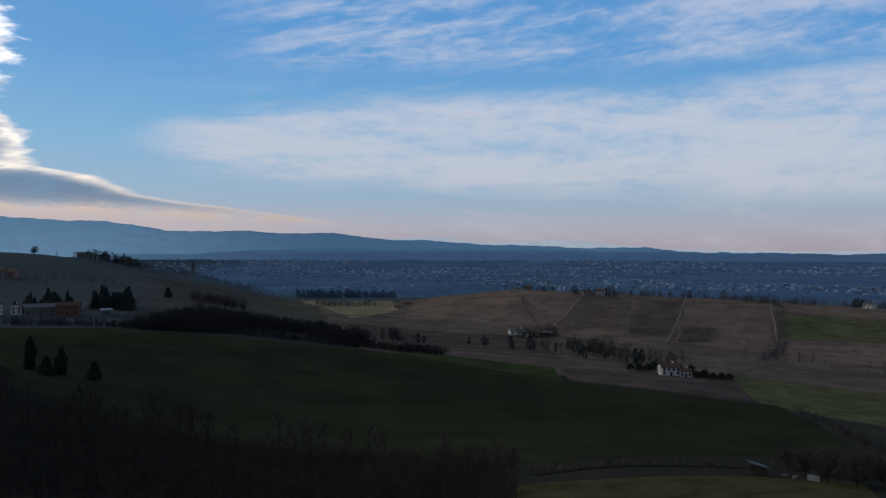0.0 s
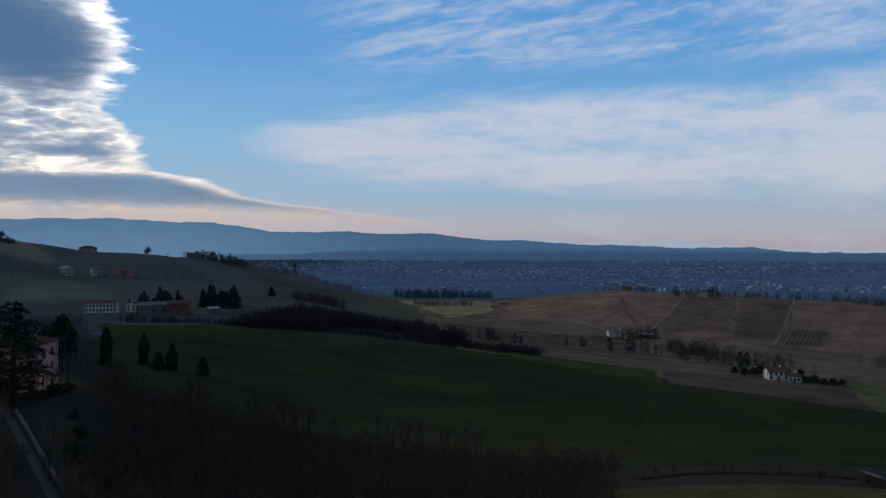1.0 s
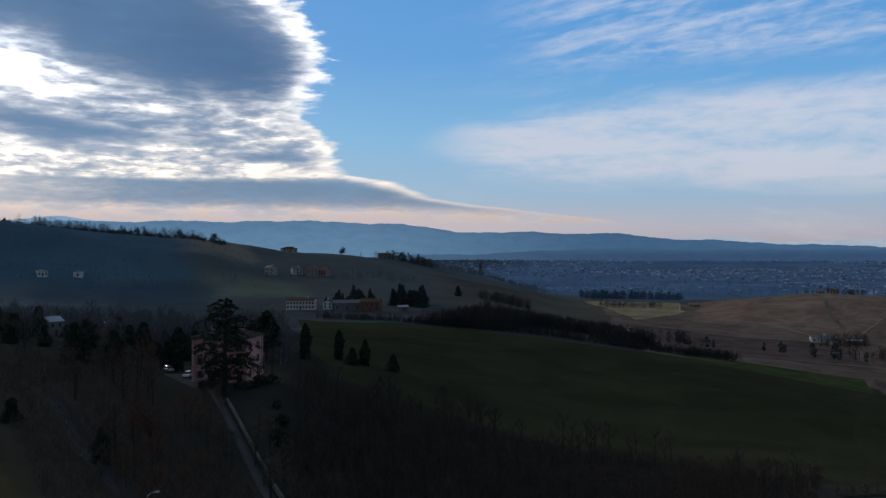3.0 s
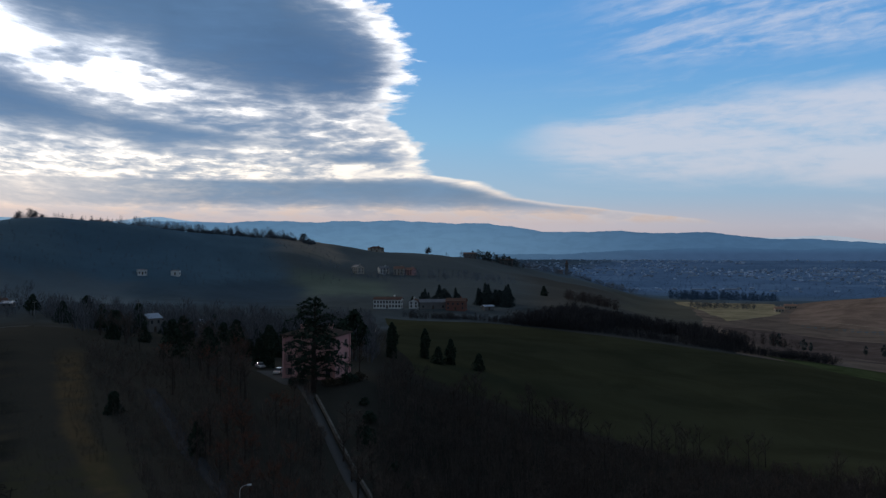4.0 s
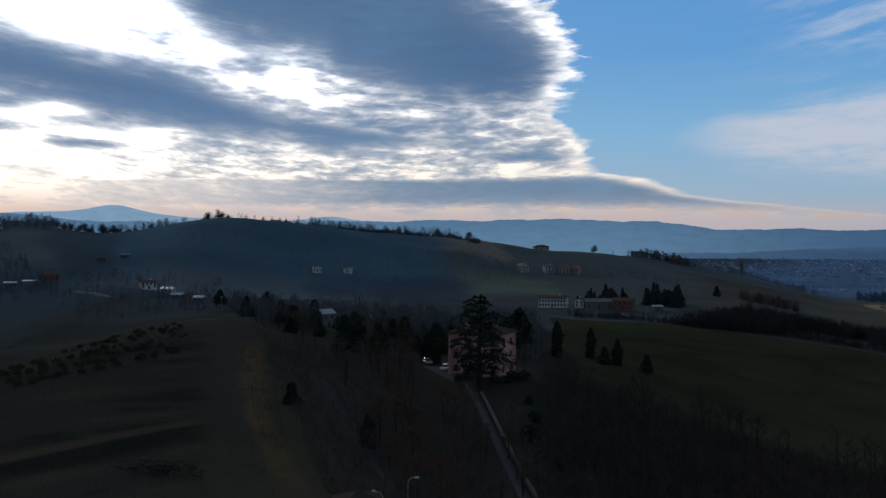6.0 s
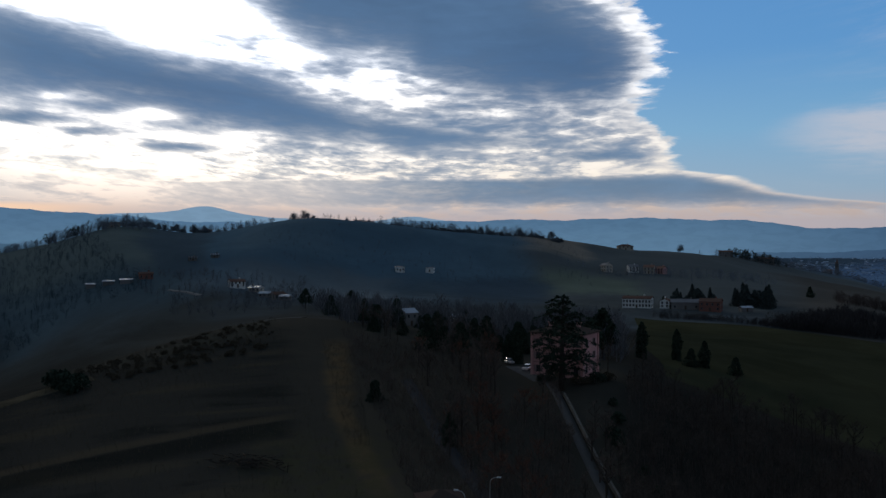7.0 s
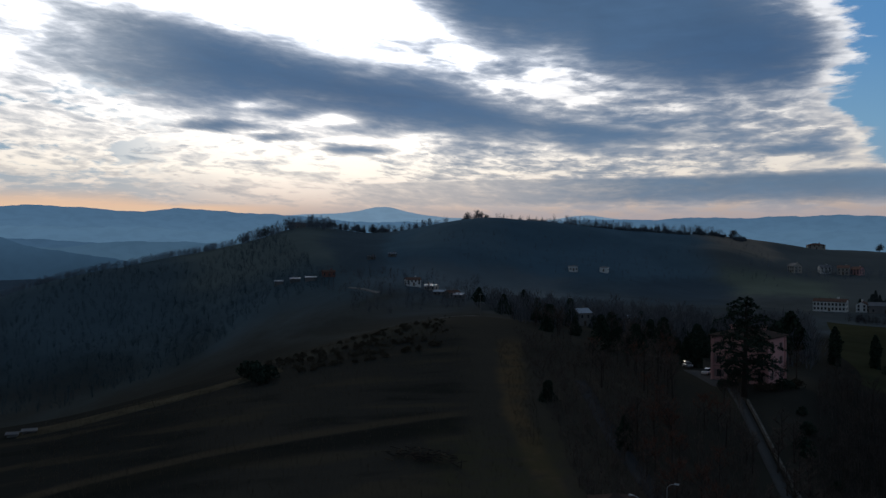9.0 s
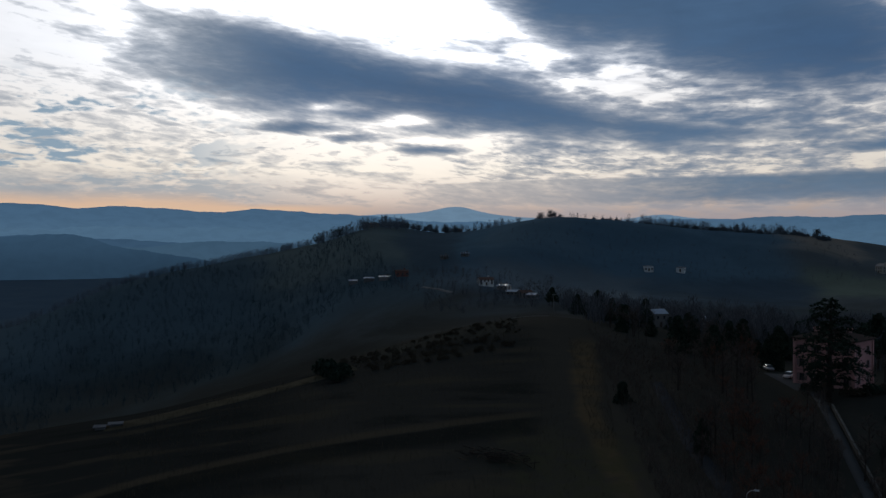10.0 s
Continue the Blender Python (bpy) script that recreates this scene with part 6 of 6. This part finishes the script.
for k in range(9):
    (x, y), = along(random.Random(60 + k), ((-31.0, 168), (-29.75, 145), (-27.3, 117)), 1, 0.2)
    plant(SLIM[k % 3], (x - 0.9, y - 0.5, ground_at(x, y)), 0.85 + 0.03 * k, 80 * k, "slim leafless sapling before the lane wall")
for k in range(9):
    x, y = strew(rnd, ((-30.5, 200), (-27, 200), (-27, 150), (-30, 150)), 1)[0]
    plant(BUSH[k % 2], (x, y, ground_at(x, y)), rnd.uniform(0.7, 1.2), 60 * k)

# the bare wood in the foreground
def wood(corners, count, kinds, lo=0.75, hi=1.1, keep=None):
    for k, (x, y) in enumerate(strew(rnd, corners, count)):
        if keep and not keep(x, y):
            continue
        plant(kinds[k % len(kinds)], (x, y, ground_at(x, y)), rnd.uniform(lo, hi), rnd.uniform(0, 360))


wood(((-28.5, 228), (-14, 236), (-12, 130), (-28, 130)), 104, DARKBARE, 0.5, 0.9)
wood(((-14, 235), (4, 195), (3, 128), (-12, 130)), 84, DARKBARE, 0.45, 0.85)
wood(((-24, 238), (-14, 232), (-14, 205), (-24, 205)), 10, DARKBARE, 0.4, 0.6)
wood(((-43, 255), (-34.5, 250), (-33.5, 175), (-42, 160)), 56, BARE + RUSSETS, 0.7, 1.05, lambda x, y: not -37.3 < math.degrees(math.atan2(x, y)) < -34.5)
wood(((-40.5, 190), (-34.8, 190), (-33.8, 130), (-38.2, 130)), 16, RUSSETS, 0.7, 1.0)
wood(((-48, 330), (-38, 320), (-36, 262), (-44, 280)), 34, BARE, 0.7, 1.0, lambda x, y: not -44.1 < math.degrees(math.atan2(x, y)) < -42.6)
wood(((-64.4, 276), (-53, 330), (-52, 268), (-62, 244)), 150, DRYBUSH, 0.3, 0.8)
wood(((-65.8, 262), (-64.2, 266), (-63.8, 236), (-65.4, 232)), 9, BUSH, 1.2, 2.1)

# farther woods and hedges
def patchy(places, share):
    """Drops places in soft glades, so that a wood has an uneven rim."""
    return [(x, y) for x, y in places if math.sin(x / 47 + 1.6 * math.sin(y / 71)) * math.sin(y / 53 + 1.3 * math.sin(x / 39)) > share - 0.6 + 0.35 * math.sin(x * 1.7 + y * 2.3)]


R = random.Random
far_trees("wood", "bare wood on the knoll behind the villa", [p for p in strew(R(1), ((-50, 500), (-37, 480), (-34, 300), (-48, 330)), 560) if not -43.9 < math.degrees(math.atan2(*p)) < -42.9 or math.hypot(*p) > 412], WOOD_HAZED, 1, 9, bare=True, leaves=40)
far_trees("wood", "bare wood behind the villa", strew(R(2), ((-37, 470), (-29.5, 430), (-29, 262), (-35, 262)), 330), WOOD_HAZED, 2, 9, bare=True, leaves=40)
far_trees("hedge", "dense dark hedge along a field", along(R(3), ((-27, 512), (-20, 486), (-14, 468), (-8, 460), (-3, 456), (0, 453)), 900, 3.0), THICKET, 3, 3.4, leaves=40, bare=True)
far_trees("hedge", "low dark hedge at the wheat's edge", along(R(43), ((-27, 505), (-20, 480), (-14, 462), (-8, 452), (-3, 448), (0, 446)), 700, 1.2), THICKET, 43, 2.8, leaves=30)
far_trees("hedge", "overgrown thicket between fields", patchy(strew(R(4), ((-16.0, 560), (-8, 510), (-4.2, 458), (-20.5, 474)), 2300), 0.1), THICKET, 4, 7.0, bare=True, leaves=56)
far_trees("thicket", "bare thicket on a slope", strew(R(5), ((-16.5, 690), (-13.2, 680), (-13, 640), (-16.2, 650)), 130), BROWNWOOD, 5, 7, bare=True, leaves=40)
far_trees("hedge", "row of thin trees along a ditch", patchy(along(R(6), ((-4.0, 560), (0, 545), (4, 535), (7.5, 540), (11.5, 520)), 300, 9), 0.55), BROWNWOOD, 6, 8, bare=True, leaves=40)
far_trees("evergreens", "dark cypresses scattered in the valley", along(R(7), ((-4.2, 590), (0.3, 560), (3.6, 548), (12.4, 480), (14.4, 470)), 22, 6), NEEDLES_HAZED, 7, 7.5, 1.3, 120)
far_trees("hedge", "bare trees along a stream", patchy(along(R(8), ((7, 560), (11, 520), (14.5, 500), (18, 520), (21, 560), (27, 520), (32, 500)), 420, 11), 0.5), BROWNWOOD, 8, 7, bare=True, leaves=40)
far_trees("hedge", "scrub along the ditch beside a wheat field", along(R(9), ((22.4, 376), (24.5, 330), (27.5, 270), (30, 240)), 130, 1.6), THICKET, 9, 2.2, leaves=30)
far_trees("hedge", "dark scrub in the meadow ditch", along(R(10), ((6, 182), (9.5, 190), (13, 193), (16, 196), (19.5, 199)), 120, 0.8), SCRUB, 10, 1.6, leaves=30)
far_trees("hedge", "bare trees behind the ridge fields", along(R(11), ((11.3, 885), (14, 895), (16, 900), (19, 880), (21, 860), (24, 900), (30, 915)), 240, 10), BROWNWOOD, 11, 6.5, bare=True, leaves=40)
far_trees("hedge", "scrub along the ditch between parcels", along(R(41), ((21.4, 840), (21.6, 740), (21.6, 660), (21.2, 600), (20.6, 540)), 150, 2.5), WOOD_HAZED, 41, 4, leaves=30)
far_trees("evergreens", "dark belt of conifers in the hollow", strew(R(12), ((-9.9, 1300), (-3.0, 1280), (-3.2, 1170), (-9.2, 1190)), 190), HAZED_TREES, 12, 11, 1.3, 50)
far_trees("thicket", "dark thicket in the stubble", strew(R(13), ((-8.6, 960), (-4.4, 940), (-4.6, 890), (-8.0, 880)), 120), WOOD_HAZED, 13, 5, leaves=30)
far_trees("thicket", "bare farmyard trees", along(R(14), ((5.2, 655), (6.6, 650), (7.6, 668)), 40, 5), BROWNWOOD, 14, 8, bare=True, leaves=50)
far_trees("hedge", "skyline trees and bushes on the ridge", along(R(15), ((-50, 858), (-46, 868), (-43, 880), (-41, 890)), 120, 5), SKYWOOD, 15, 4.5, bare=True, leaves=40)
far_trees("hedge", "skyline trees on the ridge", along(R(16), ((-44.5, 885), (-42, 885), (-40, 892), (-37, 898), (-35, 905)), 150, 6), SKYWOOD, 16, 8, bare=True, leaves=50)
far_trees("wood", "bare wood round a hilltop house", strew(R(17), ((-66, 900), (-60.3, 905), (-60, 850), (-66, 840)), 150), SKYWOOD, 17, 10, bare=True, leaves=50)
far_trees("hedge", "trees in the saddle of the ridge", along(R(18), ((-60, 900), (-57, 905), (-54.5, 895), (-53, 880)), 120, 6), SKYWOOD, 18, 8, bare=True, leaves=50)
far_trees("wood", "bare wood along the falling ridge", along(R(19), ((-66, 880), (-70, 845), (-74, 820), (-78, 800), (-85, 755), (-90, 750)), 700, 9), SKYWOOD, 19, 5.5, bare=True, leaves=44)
far_trees("wood", "dark wood on the far slope of the valley", patchy(strew(R(20), ((-96, 745), (-64, 860), (-60, 600), (-94, 430)), 3200), 0.12), WOOD_HAZED_DARK, 20, 5, bare=True, leaves=26)
far_trees("evergreens", "dark cypresses on the hilltop slope", along(R(21), ((-66.5, 868), (-65, 872), (-63.8, 878)), 14, 4), NEEDLES_HAZED, 21, 8, 1.8, 60)
far_trees("wood", "bare wood on the hillside", patchy(strew(R(22), ((-54, 835), (-32, 880), (-31, 690), (-52, 700)), 500), 0.5), WOOD_HAZED, 22, 3, bare=True, leaves=26)
far_trees("wood", "bushes about the houses of the hollow", strew(R(23), ((-62, 660), (-50, 640), (-47, 480), (-58, 470)), 260), WOOD_HAZED, 23, 6, bare=True, leaves=40)
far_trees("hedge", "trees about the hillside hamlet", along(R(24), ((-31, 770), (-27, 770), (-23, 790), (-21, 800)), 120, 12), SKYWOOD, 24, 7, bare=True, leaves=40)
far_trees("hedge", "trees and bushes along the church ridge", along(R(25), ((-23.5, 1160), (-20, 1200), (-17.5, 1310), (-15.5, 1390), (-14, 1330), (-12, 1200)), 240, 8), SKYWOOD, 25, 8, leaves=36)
far_trees("evergreens", "dark trees on the church ridge", along(R(26), ((-22.6, 1150), (-19.6, 1190)), 50, 7), NEEDLES_HAZED, 26, 11, 1.0, 50)
far_trees("undergrowth", "brown undergrowth and brambles of the wood", strew(R(27), ((-29, 238), (5, 200), (5, 120), (-29, 120)), 3600), TWIGS_DARK, 27, 3.2, bare=True, leaves=26)
far_trees("undergrowth", "brown undergrowth along the lane", [p for p in strew(R(28), ((-48, 300), (-33.8, 240), (-31.6, 125), (-42, 125)), 2600) if not (-37.4 < math.degrees(math.atan2(*p)) < -34.4 and math.hypot(*p) > 196)], TWIGS, 28, 2.6, bare=True, leaves=26)


far_trees("undergrowth", "tufts of dry grass and weeds on the slope", strew(R(29), ((-79, 238), (-52, 300), (-46, 140), (-79, 140)), 5200), SCRUB, 29, 1.1, leaves=10, bare=True)
far_trees("undergrowth", "dry orange grass tufts on a strip", strew(R(36), ((-49.3, 282), (-47.2, 272), (-46.0, 172), (-47.6, 172)), 900), SCRUB, 36, 1.1, leaves=12, bare=True)
far_trees("undergrowth", "dry scrub on the bank of the knoll", strew(R(30), ((-64.6, 280), (-52.2, 335), (-53, 268), (-63.5, 252)), 520), SCRUB, 30, 1.5, leaves=18)


far_trees("evergreens", "dark trees round a hilltop farm", along(R(32), ((4.0, 950), (5.2, 945), (6.6, 940), (7.2, 935)), 26, 6), NEEDLES_HAZED, 32, 6, 1.0, 50)
far_trees("evergreens", "dark trees round a ridge house", along(R(33), ((25.4, 890), (26.4, 895), (28, 890)), 22, 5), NEEDLES_HAZED, 33, 8, 1.0, 50)
far_trees("evergreens", "dark trees beside the ridge houses", along(R(34), ((8.9, 855), (9.9, 858), (11.5, 860)), 26, 6), NEEDLES_HAZED, 34, 7, 1.0, 50)


# ---- young vines in rows ----
def vines(corners, rows_, label, post_gap=6, thick=0.05):
    rnd_ = random.Random(3)
    P = [spot(*c) for c in corners]
    shape = Shape()
    for k in range(rows_):
        f = (k + 0.5) / rows_
        a, b = P[0].lerp(P[1], f), P[3].lerp(P[2], f)
        n = max(2, int((b - a).length / post_gap))
        for j in range(n):
            p, q = a.lerp(b, j / n), a.lerp(b, (j + 1) / n)
            p.z, q.z = ground_at(p.x, p.y), ground_at(q.x, q.y)
            shape.tube(p - Vector((0, 0, 0.3)), p + Vector((0, 0, 1.9)), 0.07, 0.06, 4)
            for h in (0.9, 1.5):
                shape.tube(p + Vector((0, 0, h)), q + Vector((0, 0, h + rnd_.uniform(-0.1, 0.1))), thick, thick, 3)
    tagged(new("vines", shape.mesh("vines", VINE)), label, "vineyard", kind="stuff")


vines(((15.6, 712), (17.8, 712), (17.4, 654), (15.0, 638)), 9, "young bare vines in straight rows", 6, 0.14)
vines(((9.3, 840), (12.3, 830), (11.8, 660), (7.4, 695)), 22, "bare vines in rows on brown earth", 12)
vines(((12.7, 840), (15.7, 840), (14.7, 655), (12.1, 660)), 22, "bare vines in rows on tan earth", 12)


# ---- the town on the plain ----
def town():
    rnd_ = random.Random(9)
    shape, sheds, trees = Shape(), Shape(), []
    for k in range(5200):
        b = rnd_.uniform(-27, 34)
        d_ = 1800 + 2450 * rnd_.random() ** 0.8
        x, y = d_ * math.sin(radians(b)), d_ * math.cos(radians(b))
        if math.sin(x / 260 + 1.7 * math.sin(y / 340)) + math.sin(y / 210) + 0.5 * math.sin(x / 77 + y / 120) < rnd_.uniform(-0.9, 0.7):
            continue
        z = ground_at(x, y)
        big = rnd_.random() < 0.07
        w, dp, h = (rnd_.uniform(12, 46), rnd_.uniform(8, 14), rnd_.uniform(1.6, 3.2)) if big else (rnd_.uniform(4, 10), rnd_.uniform(4, 8), rnd_.uniform(1.6, 4.6))
        t = rnd_.uniform(-0.5, 0.5) - radians(b)
        c, s = math.cos(t), math.sin(t)
        house_ = Shape().walls(w, dp, h, 0 if big else 1.2)
        (sheds if big else shape).face_set([(x + c * p[0] - s * p[1], y + s * p[0] + c * p[1], z + p[2]) for p in house_.v], house_.f)
    tagged(new("town", shape.mesh("town", TOWN_HAZED)), "hazy town of many small pale houses", "town", kind="stuff")
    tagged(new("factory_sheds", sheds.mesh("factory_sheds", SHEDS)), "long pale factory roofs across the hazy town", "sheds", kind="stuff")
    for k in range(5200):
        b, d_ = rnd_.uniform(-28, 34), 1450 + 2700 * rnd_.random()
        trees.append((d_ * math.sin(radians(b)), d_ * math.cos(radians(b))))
    far_trees("town_trees", "hazy bare trees and gardens across the plain", trees, HAZED_TREES, 31, 9, 0.4, 12)


town()
